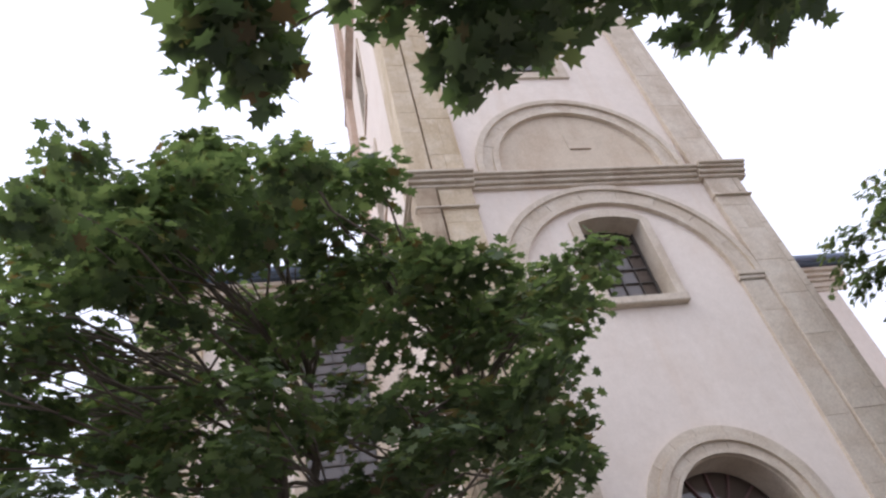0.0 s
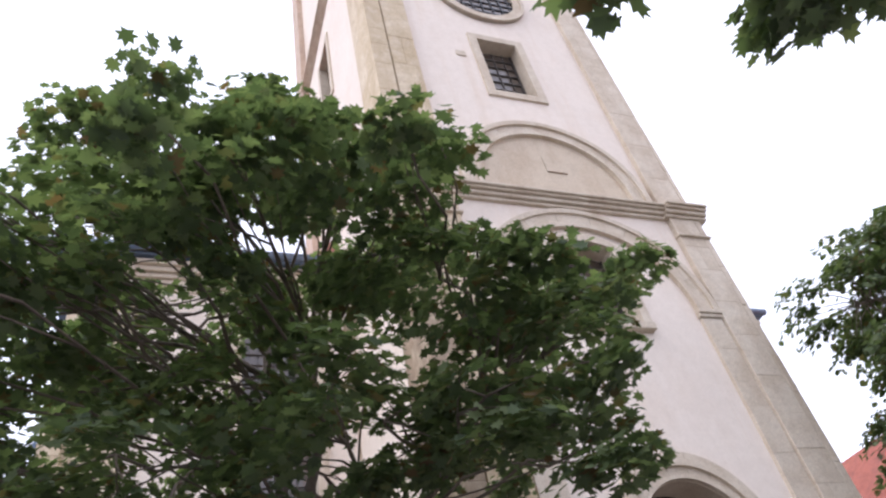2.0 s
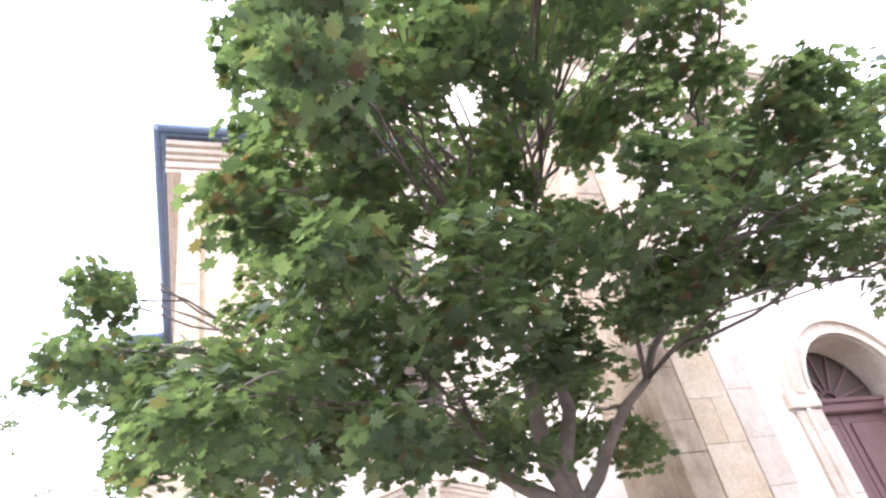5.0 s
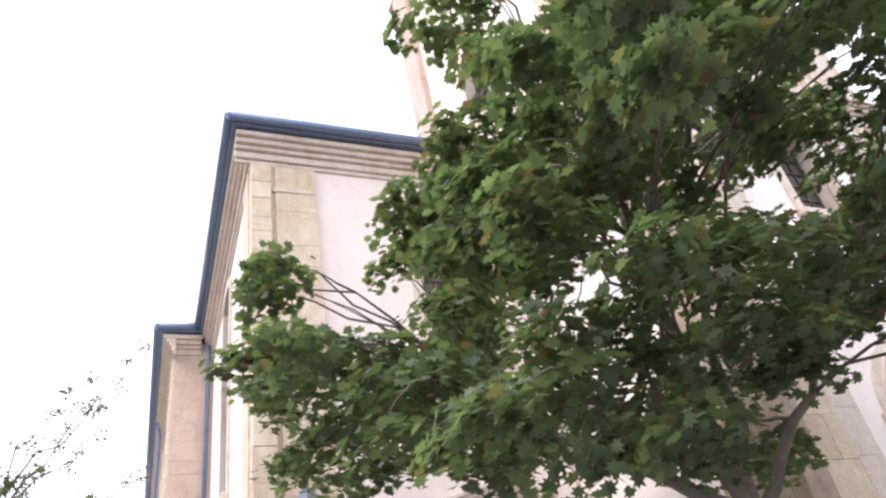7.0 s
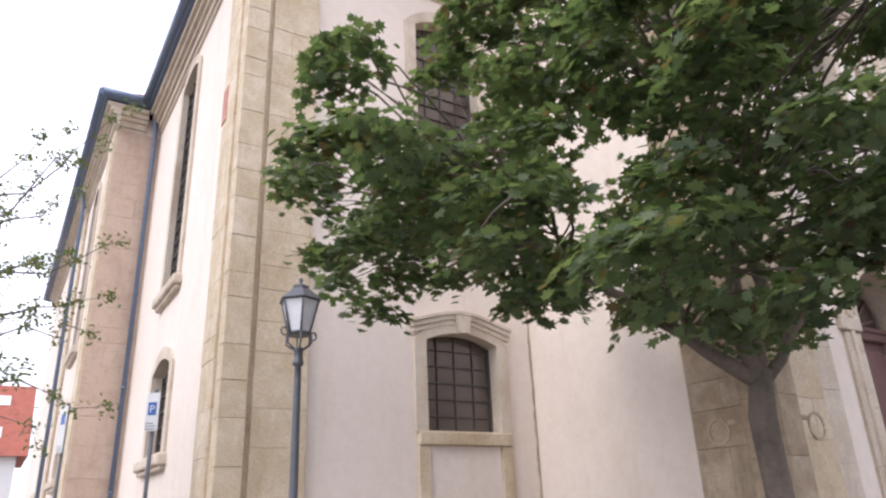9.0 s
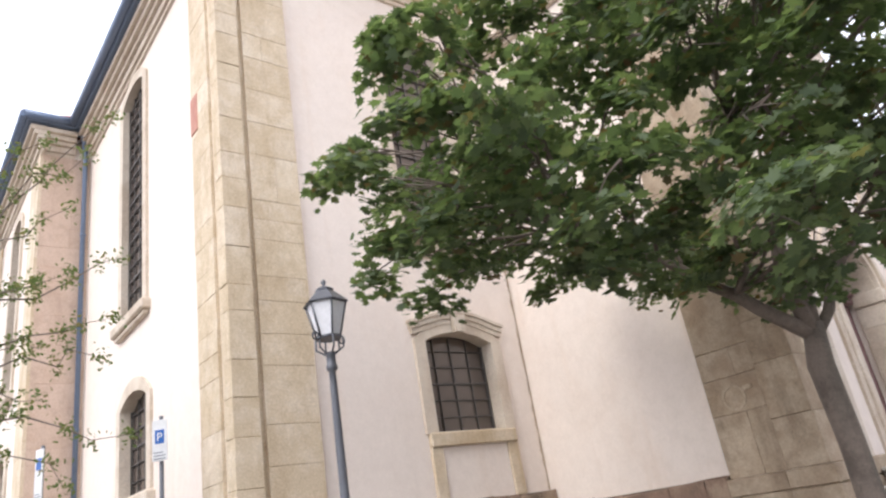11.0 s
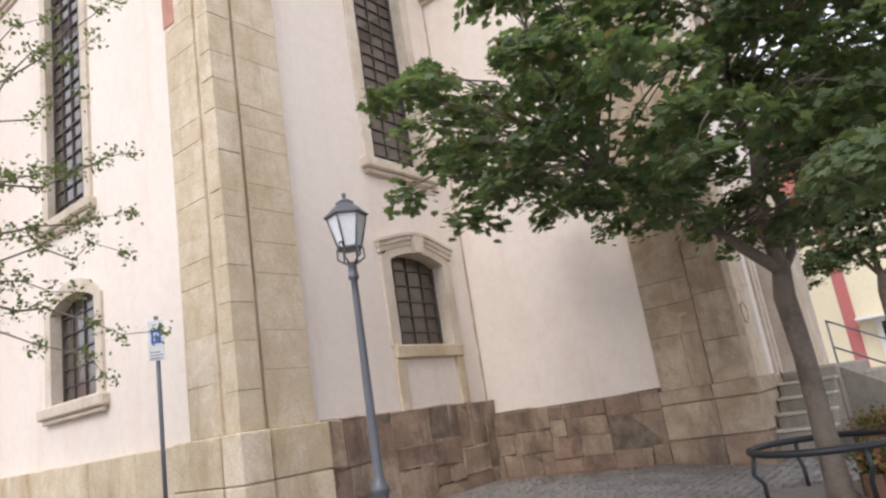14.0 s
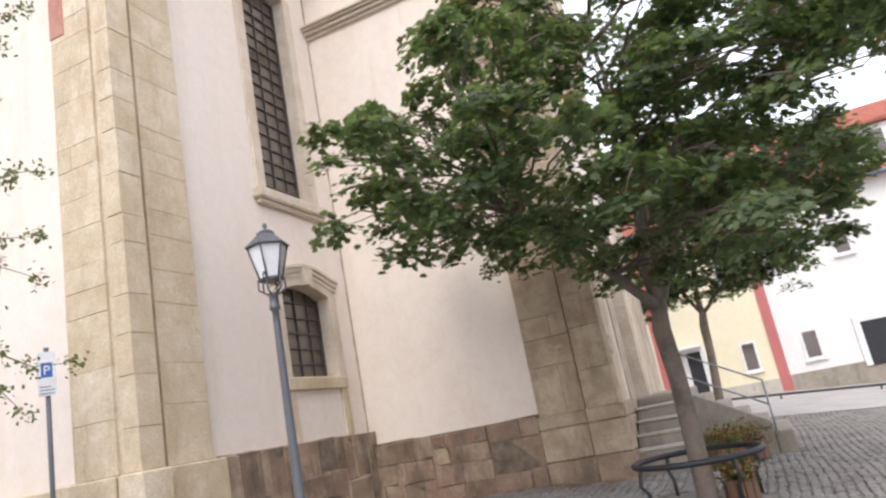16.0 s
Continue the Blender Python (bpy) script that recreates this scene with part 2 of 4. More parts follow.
def lathe(bm, profile, centre, sides=20):
    """Turns (radius, height) pairs about a vertical axis."""
    cx, cy, cz = centre
    rings = [[bm.verts.new((cx + r * math.cos(2 * math.pi * k / sides), cy + r * math.sin(2 * math.pi * k / sides), cz + h)) for k in range(sides)] for r, h in profile]
    for a, b in zip(rings, rings[1:]):
        for k in range(sides):
            f = bm.faces.new((a[k], a[(k + 1) % sides], b[(k + 1) % sides], b[k]))
            f.smooth = sides > 8
    bm.faces.new(rings[0][::-1])
    bm.faces.new(rings[-1])
    return bm


def rnd(a, b):
    return random.uniform(a, b)


# ---- ground ----
def ease(t):
    t = max(0.0, min(1.0, t))
    return t * t * (3 - 2 * t)


def ground_z(x, y):
    south = 0.075 * max(-9.0, min(0.0, y + 3))
    west = 0.019 * max(-14.0, min(0.0, x - 5.1))
    east = 0.22 * ease((x - 6) / 18)
    return south + west + east * (1 - 0.3 * ease((-y - 4) / 10))


def build_ground():
    xs = [-400, -200, -100, -60, -40, -30, -24] + [-20 + i for i in range(47)] + [30, 36, 45, 60, 100, 200, 400]
    ys = [-400, -200, -100, -60, -40, -30, -24] + [-20 + i for i in range(31)] + [14, 20, 30, 45, 60, 100, 200, 400]
    bm = bmesh.new()
    g = [[bm.verts.new((x, y, ground_z(x, y) - 0.03)) for y in ys] for x in xs]
    for i in range(len(xs) - 1):
        for j in range(len(ys) - 1):
            bm.faces.new((g[i][j], g[i + 1][j], g[i + 1][j + 1], g[i][j + 1])).smooth = True
    return structure("ground", bm, EARTH, "sloping square of sandy earth under the cobbles", "ground")


GROUND = build_ground()

# ---- church: walls ----
W_T = 0.5                                        # wall thickness
EAVE = 10.95
CX = 8.16                                        # tower axis
DX = 8.15                                        # door axis
T_W, T_E, T_S, T_N = 5.22, 10.82, -4.36, 3.0       # tower faces
N_E = 16.9                                       # nave's far corner
TOP = 32.0

LOWER_F = arched(3.1, 4.48, 2.3, 3.7, 0.17)
UPPER_F = arched(3.06, 4.4, 5.42, 9.72, 0.22)
LOWER_S = arched(3.26, 4.8, 2.24, 3.74, 0.2)
UPPER_S = arched(3.46, 4.8, 5.34, 10.0, 0.2)

bm = bmesh.new()
prism(bm, rect(0, T_W + 0.2, -1, EAVE), [LOWER_F, UPPER_F], 0, W_T, on_y(0))
WALL_F = structure("wall_south_west", bm, PLASTER, "cream plastered church wall with stone window surrounds", "wall")
bm = bmesh.new()
prism(bm, rect(T_E - 0.2, N_E, -1, EAVE), [], 0, W_T, on_y(0.8))
structure("wall_south_east", bm, PLASTER, "cream plastered church wall beyond the tower", "wall")
bm = bmesh.new()
prism(bm, rect(W_T, 8.1, -1, EAVE), [LOWER_S, UPPER_S], 0, W_T, on_x(0))
WALL_S = structure("wall_west", bm, PLASTER, "cream plastered side wall with tall church windows", "wall")
T_X = -1.0
LOW_S2 = [arched(y0, y0 + 1.3, 2.25, 3.75, 0.25) for y0 in (10.2, 16.6)]
UP_S2 = [arched(y0, y0 + 1.25, 5.4, 9.8, 0.2) for y0 in (10.2, 16.6)]
bm = bmesh.new()
prism(bm, rect(7.9, 26, -1, EAVE), LOW_S2 + UP_S2, 0, W_T, on_x(T_X))
box(bm, (T_X + W_T, 7.9, -1), (0, 8.4, EAVE))
WALL_S2 = structure("wall_west_aisle", bm, PLASTER, "cream plastered aisle wall standing forward of the nave", "wall")
structure("wall_east", boxed((N_E - W_T, W_T + 0.8, -1), (N_E, 26, EAVE)), PLASTER, "plain cream plastered east wall", "wall")
structure("wall_north", boxed((T_X, 26, -1), (N_E, 26.5, EAVE)), PLASTER, "plain cream plastered end wall", "wall")

DOOR_HOLE = arched(DX - 0.84, DX + 0.84, 0.98, 3.4, 0.84, 20)
TWIN = arched(CX - 0.55, CX + 0.55, 6.72, 8.34, 0.12)
TWIN_UP = rect(CX - 0.54, CX + 0.46, 12.7, 14.74)
bm = bmesh.new()
prism(bm, rect(T_W, T_E, -1, TOP), [DOOR_HOLE, TWIN, TWIN_UP], 0, 0.7, on_y(T_S))
WALL_T = structure("wall_tower_south", bm, PLASTER, "tall cream plastered church tower front", "wall")
SIDE_WIN = [rect(-0.8, 0.25, 12.7, 14.9), rect(-0.8, 0.25, 17.2, 19.8)]
bm = bmesh.new()
prism(bm, rect(T_S + 0.7, T_N, -1, TOP), SIDE_WIN, 0, 0.7, on_x(T_W))
WALL_TW = structure("wall_tower_west", bm, PLASTER, "cream plastered side of the church tower", "wall")
structure("wall_tower_east", boxed((T_E - 0.7, T_S + 0.7, -1), (T_E, T_N, TOP)), PLASTER, "cream plastered east side of the tower", "wall")
structure("wall_tower_north", boxed((T_W + 0.7, T_N - 0.7, -1), (T_E - 0.7, T_N, TOP)), PLASTER, "cream plastered back of the tower", "wall")


# ---- roofs ----
def build_roofs():
    o = 0.42
    roof = thing("nave_roof", "red tiled hipped church roof with zinc gutter", "roof", kind="structure")
    bm = bmesh.new()
    a, b, c, d = (-o, -o), (N_E + o, 0.8 - o), (N_E + o, 26.9), (-o, 26.9)
    z = EAVE + 0.28
    v = [bm.verts.new((*p, z)) for p in (a, b, c, d)]
    r = [bm.verts.new((N_E / 2, 7.5, z + 3.6)), bm.verts.new((N_E / 2, 19, z + 3.6))]
    for f in ((v[0], v[1], r[0]), (v[1], v[2], r[1], r[0]), (v[2], v[3], r[1]), (v[3], v[0], r[0], r[1])):
        bm.faces.new(f)
    bm.faces.new(v[::-1])
    part("tiles", bm, TILE, roof)
    bm = bmesh.new()
    v = [bm.verts.new(p) for p in ((T_X - o, 7.48, z - 0.004), (T_X - o, 26.9, z - 0.004), (3.2, 26.9, z + 0.9), (3.2, 7.48, z + 0.9))]
    bm.faces.new(v)
    w = [bm.verts.new((*p.co[:2], z - 0.02)) for p in v]
    bm.faces.new(w)
    for i in range(4):
        bm.faces.new((v[i], v[(i + 1) % 4], w[(i + 1) % 4], w[i]))
    part("aisle_tiles", bm, TILE, roof)
    bm = bmesh.new()
    tri = [(4.2, EAVE + 0.5), (6.2, EAVE + 0.5), (6.2, EAVE + 2.2), (5.6, EAVE + 2.2)]
    prism(bm, tri, [], -0.05, 1.2, on_y(0.3))
    part("valley_hood", bm, SOFFIT, roof, "red painted boarded roof hood beside the tower")
    # gutters: half-round troughs along the eaves
    def gutter(p, q):
        p, q = Vector(p), Vector(q)
        bm = bmesh.new()
        tube(bm, [p, q], [0.1, 0.1], 10)
        tube(bm, [p + Vector((0, 0, 0.09)), q + Vector((0, 0, 0.09))], [0.022, 0.022], 6)
        part("gutter", bm, METAL, roof, "blue-grey zinc gutter")
    e = z - 0.02
    gutter((-o - 0.06, -o - 0.06, e), (T_W - 0.1, -o - 0.06, e))
    gutter((-o - 0.06, -o - 0.06, e), (-o - 0.06, 7.5, e))
    gutter((T_X - o - 0.06, 7.45, e), (-o + 0.1, 7.45, e))
    gutter((T_X - o - 0.06, 7.45, e), (T_X - o - 0.06, 26.9, e))
    gutter((T_E + 0.1, 0.74 - o, e), (N_E + o + 0.06, 0.74 - o, e))
    for lo, hi in (((-o, -o, z - 0.14), (T_W, 0, z)), ((-o, 0, z - 0.14), (0, 7.9, z)), ((T_X - o, 7.48, z - 0.14), (T_X, 26.9, z)), ((T_X, 7.48, z - 0.14), (-o, 7.9, z)), ((T_E, 0.8 - o, z - 0.14), (N_E + o, 0.8, z))):
        part("eave_board", boxed(lo, hi, 0.02), METAL, roof, "dark zinc-clad eave")
    tr = thing("tower_roof", "slate roof cap of the church tower", "roof", kind="structure")
    bm = bmesh.new()
    box(bm, (T_W - 0.4, T_S - 0.4, TOP), (T_E + 0.4, T_N + 0.4, TOP + 0.5), 0.1)
    lathe(bm, [(4.2, 0), (3.9, 1.2), (2.6, 2.6), (1.0, 3.6), (0.9, 5.5), (0.1, 8)], ((T_W + T_E) / 2, (T_S + T_N) / 2, TOP + 0.5), 8)
    part("cap", bm, METAL, tr)


build_roofs()


# ---- stone dressings ----
def blocks(parent, to, u0, u1, z0, z1, proud, mat, course=0.55, split=0.28, back=0.02):
    """Courses of dressed stone standing proud of a wall."""
    z = z0
    while z < z1 - 0.05:
        h = min(course * rnd(0.55, 1.45), z1 - z)
        if z1 - z - h < 0.2:
            h = z1 - z
        cuts = [u0, u1]
        if random.random() < split:
            cuts.insert(1, u0 + (u1 - u0) * rnd(0.35, 0.65))
        for a, b in zip(cuts, cuts[1:]):
            g = rnd(0.0004, 0.0024)
            p, q = Vector(to(a + 0.001, -proud - rnd(0, 0.007), z + g)), Vector(to(b - 0.001, back, z + h - g))
            lo, hi = Vector(map(min, p, q)), Vector(map(max, p, q))
            part("block", boxed(lo, hi, rnd(0.003, 0.0055)), mat, parent)
        z += h


def pier(parent, x0, x1, y0, y1, z0, z1, mat, course=0.5):
    z = z0
    while z < z1 - 0.05:
        h = min(course * rnd(0.55, 1.4), z1 - z)
        if z1 - z - h < 0.2:
            h = z1 - z
        j = rnd(-0.004, 0.004)
        part("block", boxed((x0 + j, y0 - j, z + 0.001), (x1, y1, z + h - 0.001), 0.009), mat, parent)
        z += h


def rubble(parent, to, u0, u1, z0, z1, proud, sign=1, rows=4):
    """A plinth of rough coursed stones over a mortar backing."""
    p, q = Vector(to(u0, -proud + 0.014, z0)), Vector(to(u1, 0.02, z1 - 0.01))
    part("mortar_bed", boxed(Vector(map(min, p, q)), Vector(map(max, p, q))), MORTAR, parent, "grey mortar bed")
    s0 = u0
    while s0 < u1 - 0.02:
        s1 = s0 + rnd(0.55, 1.3)
        if u1 - s1 < 0.45:
            s1 = u1
        n = max(2, rows + random.choice((-1, 0, 0, 1)))
        edges = [z0] + sorted(z0 + (z1 - z0) * (i + rnd(-0.3, 0.3)) / n for i in range(1, n)) + [z1 + rnd(-0.03, 0.025)]
        for a, b in zip(edges, edges[1:]):
            u = s0
            while u < s1 - 0.02:
                w = rnd(0.18, 0.8)
                if s1 - u - w < 0.2:
                    w = s1 - u
                p, q = Vector(to(u + 0.003, -proud + rnd(-0.018, 0.012), a + rnd(0.0, 0.008))), Vector(to(u + w - 0.003, 0.0, b - rnd(0.0, 0.01)))
                bm = boxed(Vector(map(min, p, q)), Vector(map(max, p, q)), 0.011)
                for v in bm.verts:
                    v.co += Vector((rnd(-1, 1), rnd(-1, 1), rnd(-1, 1))) * 0.024
                part("plinth_stone", bm, PLINTH, parent)
                u += w
        s0 = s1


F, S, S2, TS, TW = on_y(0), on_x(0), on_x(T_X), on_y(T_S), on_x(T_W)

# nave corner: two pilasters and a corner pier
blocks(WALL_F, F, 0.4, 1.16, 1.3, EAVE - 0.55, 0.1, STONE)
blocks(WALL_S, S, 0.17, 0.86, 1.3, EAVE - 0.55, 0.06, STONE)
pier(WALL_F, -0.04, 0.32, -0.15, 0.09, 1.3, EAVE - 0.55, STONE)
part("infill", boxed((0.02, -0.06, 1.3), (0.42, 0.02, EAVE - 0.5)), STONE, WALL_F)
part("infill", boxed((-0.02, 0.02, 1.3), (0.1, 0.3, EAVE - 0.5)), STONE, WALL_S)
part("red_patch_stone", boxed((-0.075, 0.6, 7.1), (0.02, 0.87, 7.75), 0.01), STONE_PATCH, WALL_S, "pinkish red patch stone")
# aisle corner
blocks(WALL_S2, on_y(7.9), T_X, -0.0, 1.3, EAVE - 0.5, 0.05, STONE_RED, 0.55)
blocks(WALL_S2, S2, 7.85, 8.8, 1.3, EAVE - 0.5, 0.06, STONE, 0.6)
blocks(WALL_S2, S2, 13.6, 14.6, 1.3, EAVE - 0.5, 0.06, STONE, 0.7)
# plinths
rubble(WALL_F, F, 1.31, T_W - 0.02, -0.4, 1.3, 0.12)
rubble(WALL_TW, TW, -3.16, -0.0, -0.5, 1.05, 0.1)
for lo, hi in (((-0.14, -0.26, -0.5), (0.31, 0.12, 1.3)), ((0.36, -0.2, -0.5), (1.3, 0.0, 1.3)), ((-0.14, 0.16, -0.5), (0.0, 1.2, 1.3)), ((0.0, -0.13, -0.5), (0.5, 0.3, 1.29))):
    n = 3
    for i in range(n):
        z0, z1 = lo[2] + (hi[2] - lo[2]) * i / n, lo[2] + (hi[2] - lo[2]) * (i + 1) / n
        part("base_block", boxed((lo[0] + rnd(0, 0.01), lo[1] + rnd(0, 0.01), z0 + 0.003), (hi[0], hi[1], z1 - 0.003), 0.02), STONE if i else PLINTH, WALL_F)
def base_run(parent, x, out, y0, y1):
    """Two rough courses of base blocks along a side wall."""
    for z0, z1 in ((-0.5, 0.62), (0.62, 1.28)):
        y = y0
        while y < y1:
            w = rnd(0.45, 1.2)
            if y1 - y - w < 0.3:
                w = y1 - y
            mat = STONE_RED if random.random() < 0.12 else STONE
            part("base_block", boxed((x - out - rnd(0, 0.012), y + 0.003, z0 + 0.003), (x, y + w - 0.003, z1 - rnd(0.0, 0.01)), 0.015), mat, parent)
            y += w


base_run(WALL_S, 0.0, 0.1, 1.2, 7.89)
base_run(WALL_S2, T_X, 0.14, 7.8, 20.0)
part("base_block", boxed((T_X, 7.76, -0.5), (-0.15, 7.9, 1.28), 0.015), STONE, WALL_S2)


def cornice(parent, to, u0, u1, z0, steps, mat, side=1):
    z = z0
    for h, out in steps:
        p, q = Vector(to(u0, -out, z)), Vector(to(u1, 0.01, z + h - 0.002))
        part("moulding", boxed(Vector(map(min, p, q)), Vector(map(max, p, q)), 0.012), mat, parent)
        z += h


STEPS = [(0.1, 0.05), (0.16, 0.1), (0.1, 0.17), (0.12, 0.25), (0.12, 0.33)]
nc = thing("nave_cornice", "moulded buff sandstone cornice under the eaves", "cornice", kind="structure")
cornice(nc, F, -0.33, T_W, EAVE - 0.5, STEPS, TRIM)
cornice(nc, S, 0.012, 7.56, EAVE - 0.5, STEPS, TRIM)
cornice(nc, S2, 7.56, 26, EAVE - 0.5, STEPS, TRIM)
cornice(nc, on_y(7.9), T_X, -0.34, EAVE - 0.5, STEPS, TRIM)
cornice(nc, on_y(0.8), T_E, N_E + 0.33, EAVE - 0.5, STEPS, TRIM)
for lo, hi in (((0.35, -0.13, EAVE - 1.2), (1.1, 0.0, EAVE - 1.1)),):
    part("neck_moulding", boxed(lo, hi, 0.015), TRIM, nc)

# tower corners
LOW, HIGH, ABOVE = 1.0, 9.22, 9.48
for x0, x1, u0, u1 in ((5.45, 6.02, 5.45, 6.02), (10.26, 10.8, 10.2, 10.8)):
    blocks(WALL_T, TS, x0, x1, LOW, HIGH, 0.1, STONE if x0 < 8 else TRIM, 0.55)
    blocks(WALL_T, TS, u0, u1, ABOVE, TOP, 0.1, STONE if x0 < 8 else TRIM, 0.75)
pier(WALL_T, 5.04, 5.41, T_S - 0.14, -3.99, LOW, HIGH, STONE_OLD, 0.6)
pier(WALL_T, 5.04, 5.41, T_S - 0.14, -3.99, ABOVE, TOP, STONE, 0.9)
pier(WALL_T, 10.805, 10.94, T_S - 0.105, -3.93, LOW, HIGH, TRIM, 0.6)
pier(WALL_T, 10.805, 10.9, T_S - 0.105, -3.93, ABOVE, TOP, TRIM, 0.9)
blocks(WALL_TW, TW, -3.95, -3.18, LOW, HIGH, 0.07, STONE_OLD, 0.6)
blocks(WALL_TW, TW, -3.95, -3.18, ABOVE, TOP, 0.07, STONE, 0.9)
blocks(WALL_TW, TW, 2.1, 3.0, 12.0, TOP, 0.2, STONE_RED, 0.9)
# tower base
for lo, hi in (((5.02, -4.56, -0.6), (5.46, -3.96, 1.0)), ((5.46, -4.52, -0.6), (6.6, T_S, 1.0)), ((5.06, -3.96, -0.6), (T_W, -3.16, 1.0)), ((9.7, -4.52, -0.6), (10.7, T_S, 1.0)), ((10.7, -4.56, -0.6), (11.02, -3.9, 1.0))):
    for i, (a, b) in enumerate(((lo[2], 0.28), (0.28, 0.78), (0.78, 1.0))):
        part("base_block", boxed((lo[0], lo[1], a + 0.003), (hi[0], hi[1], b - 0.003), 0.02), PLINTH if i == 0 else STONE_OLD, WALL_T)
# worn carved rings on the two corner pilasters
for to, u, z, d in ((TW, -3.56, 1.95, 0.078), (TS, 5.72, 1.93, 0.108)):
    bm = bmesh.new()
    prism(bm, ring(u, z, 0.13, 0.165, 0, 350, 26), [], -d - 0.006, -d + 0.01, to)
    part("carved_ring", bm, STONE_OLD, WALL_T, "worn carved stone ring")
    p, q = Vector(to(u - 0.28, -d - 0.006, z + 0.06)), Vector(to(u - 0.14, -d + 0.01, z + 0.12))
    part("carved_ledge", boxed(Vector(map(min, p, q)), Vector(map(max, p, q)), 0.01), STONE_OLD, WALL_T)
# ragged mortar seam where the nave wall meets the tower
left, right, z = [], [], 1.3
while z < 10.4:
    left.append((5.182 + rnd(-0.02, 0.012), z))
    right.append((5.21, z))
    z += rnd(0.04, 0.16)
part("mortar_seam", prism(bmesh.new(), left + right[::-1], [], -0.008, 0.0, F), STONE_OLD, WALL_F, "ragged mortar seam")

sc = thing("tower_string_course", "moulded sandstone string course round the tower", "string course", kind="structure")
SSTEP = [(0.07, 0.07), (0.08, 0.13), (0.05, 0.19), (0.06, 0.24)]
cornice(sc, TS, T_W - 0.24, T_E + 0.24, HIGH, SSTEP, TRIM)
cornice(sc, TW, T_S + 0.012, T_N, HIGH, SSTEP, TRIM)
for x0, x1 in ((4.96, 6.08), (10.18, 11.1)):
    cornice(sc, TS, x0, x1, HIGH + 0.001, [(h, o + 0.08) for h, o in SSTEP], TRIM)
    part("neck_moulding", boxed((x0 + 0.06, T_S - 0.16, 8.74), (x1 - 0.02 - 0.12 * (x0 > 8), T_S, 8.78), 0.01), TRIM, sc)
sc2 = thing("tower_upper_cornice", "moulded sandstone cornice high on the tower", "cornice", kind="structure")
cornice(sc2, TS, T_W - 0.4, T_E + 0.4, 21.2, SSTEP, TRIM)
cornice(sc2, TW, T_S + 0.012, T_N + 0.4, 21.2, SSTEP, TRIM)


def voussoirs(parent, to, cu, cz, r0, r1, proud, n, mat, a0=0.0, a1=180.0):
    for i in range(n):
        s = a0 + (a1 - a0) * i / n
        e = a0 + (a1 - a0) * (i + 1) / n
        g = 0.12
        part("voussoir", prism(bmesh.new(), ring(cu, cz, r0, r1, s + g, e - g, 6), [], -proud, 0.01, to), mat, parent)


def moulded(parent, to, cu, cz, r0, r1, proud, mat, a0=0.0, a1=180.0):
    part("roll_moulding", prism(bmesh.new(), ring(cu, cz, r0, r1, a0, a1, 36), [], -proud, 0.01, to), mat, parent)


ba = thing("blind_arch", "raised sandstone blind arch on the tower front", "arch", kind="structure")
voussoirs(ba, TS, CX, 7.06, 1.68, 2.1, 0.06, 9, TRIM)
moulded(ba, TS, CX, 7.06, 1.68, 1.78, 0.09, TRIM)
moulded(ba, TS, CX, 7.06, 2.0, 2.1, 0.1, TRIM)
for s in (-1, 1):
    a, b = sorted((CX + s * 1.68, CX + s * 2.09))
    blocks(ba, TS, a, b, LOW, 6.9, 0.055, TRIM, 0.8, 0)
    for z0, z1, o in ((6.91, 6.98, 0.09), (6.98, 7.059, 0.12)):
        part("impost", boxed((a - 0.03, T_S - o, z0), (b + 0.02, T_S, z1), 0.01), TRIM, ba)
lu = thing("lunette", "shallow sandstone lunette above the string course", "arch", kind="structure")
voussoirs(lu, TS, CX, 9.75, 1.5, 1.9, 0.06, 9, TRIM)
moulded(lu, TS, CX, 9.75, 1.5, 1.6, 0.1, TRIM)
moulded(lu, TS, CX, 9.75, 1.79, 1.9, 0.11, TRIM)
part("tympanum", prism(bmesh.new(), arched(CX - 1.5, CX + 1.5, ABOVE, 9.75, 1.5, 36), [], -0.012, 0.005, TS), STONE_FIELD, lu, "tan stone lunette field")
for s in (-1, 1):
    for r0, r1, o in ((1.5, 1.6, 0.1), (1.6, 1.79, 0.06), (1.79, 1.9, 0.11)):
        a, b = sorted((CX + s * r0, CX + s * r1))
        part("foot", boxed((a, T_S - o, ABOVE), (b, T_S, 9.749)), TRIM, lu)
part("crack_ledge", boxed((8.1, T_S - 0.035, 10.23), (8.5, T_S - 0.01, 10.25)), PLINTH, lu)
part("crack_ledge", boxed((8.08, T_S - 0.03, 10.24), (8.1, T_S - 0.01, 10.7)), TRIM, lu)
part("tablet", boxed((7.0, T_S - 0.03, 13.9), (7.23, T_S, 14.08), 0.01), TRIM, lu)


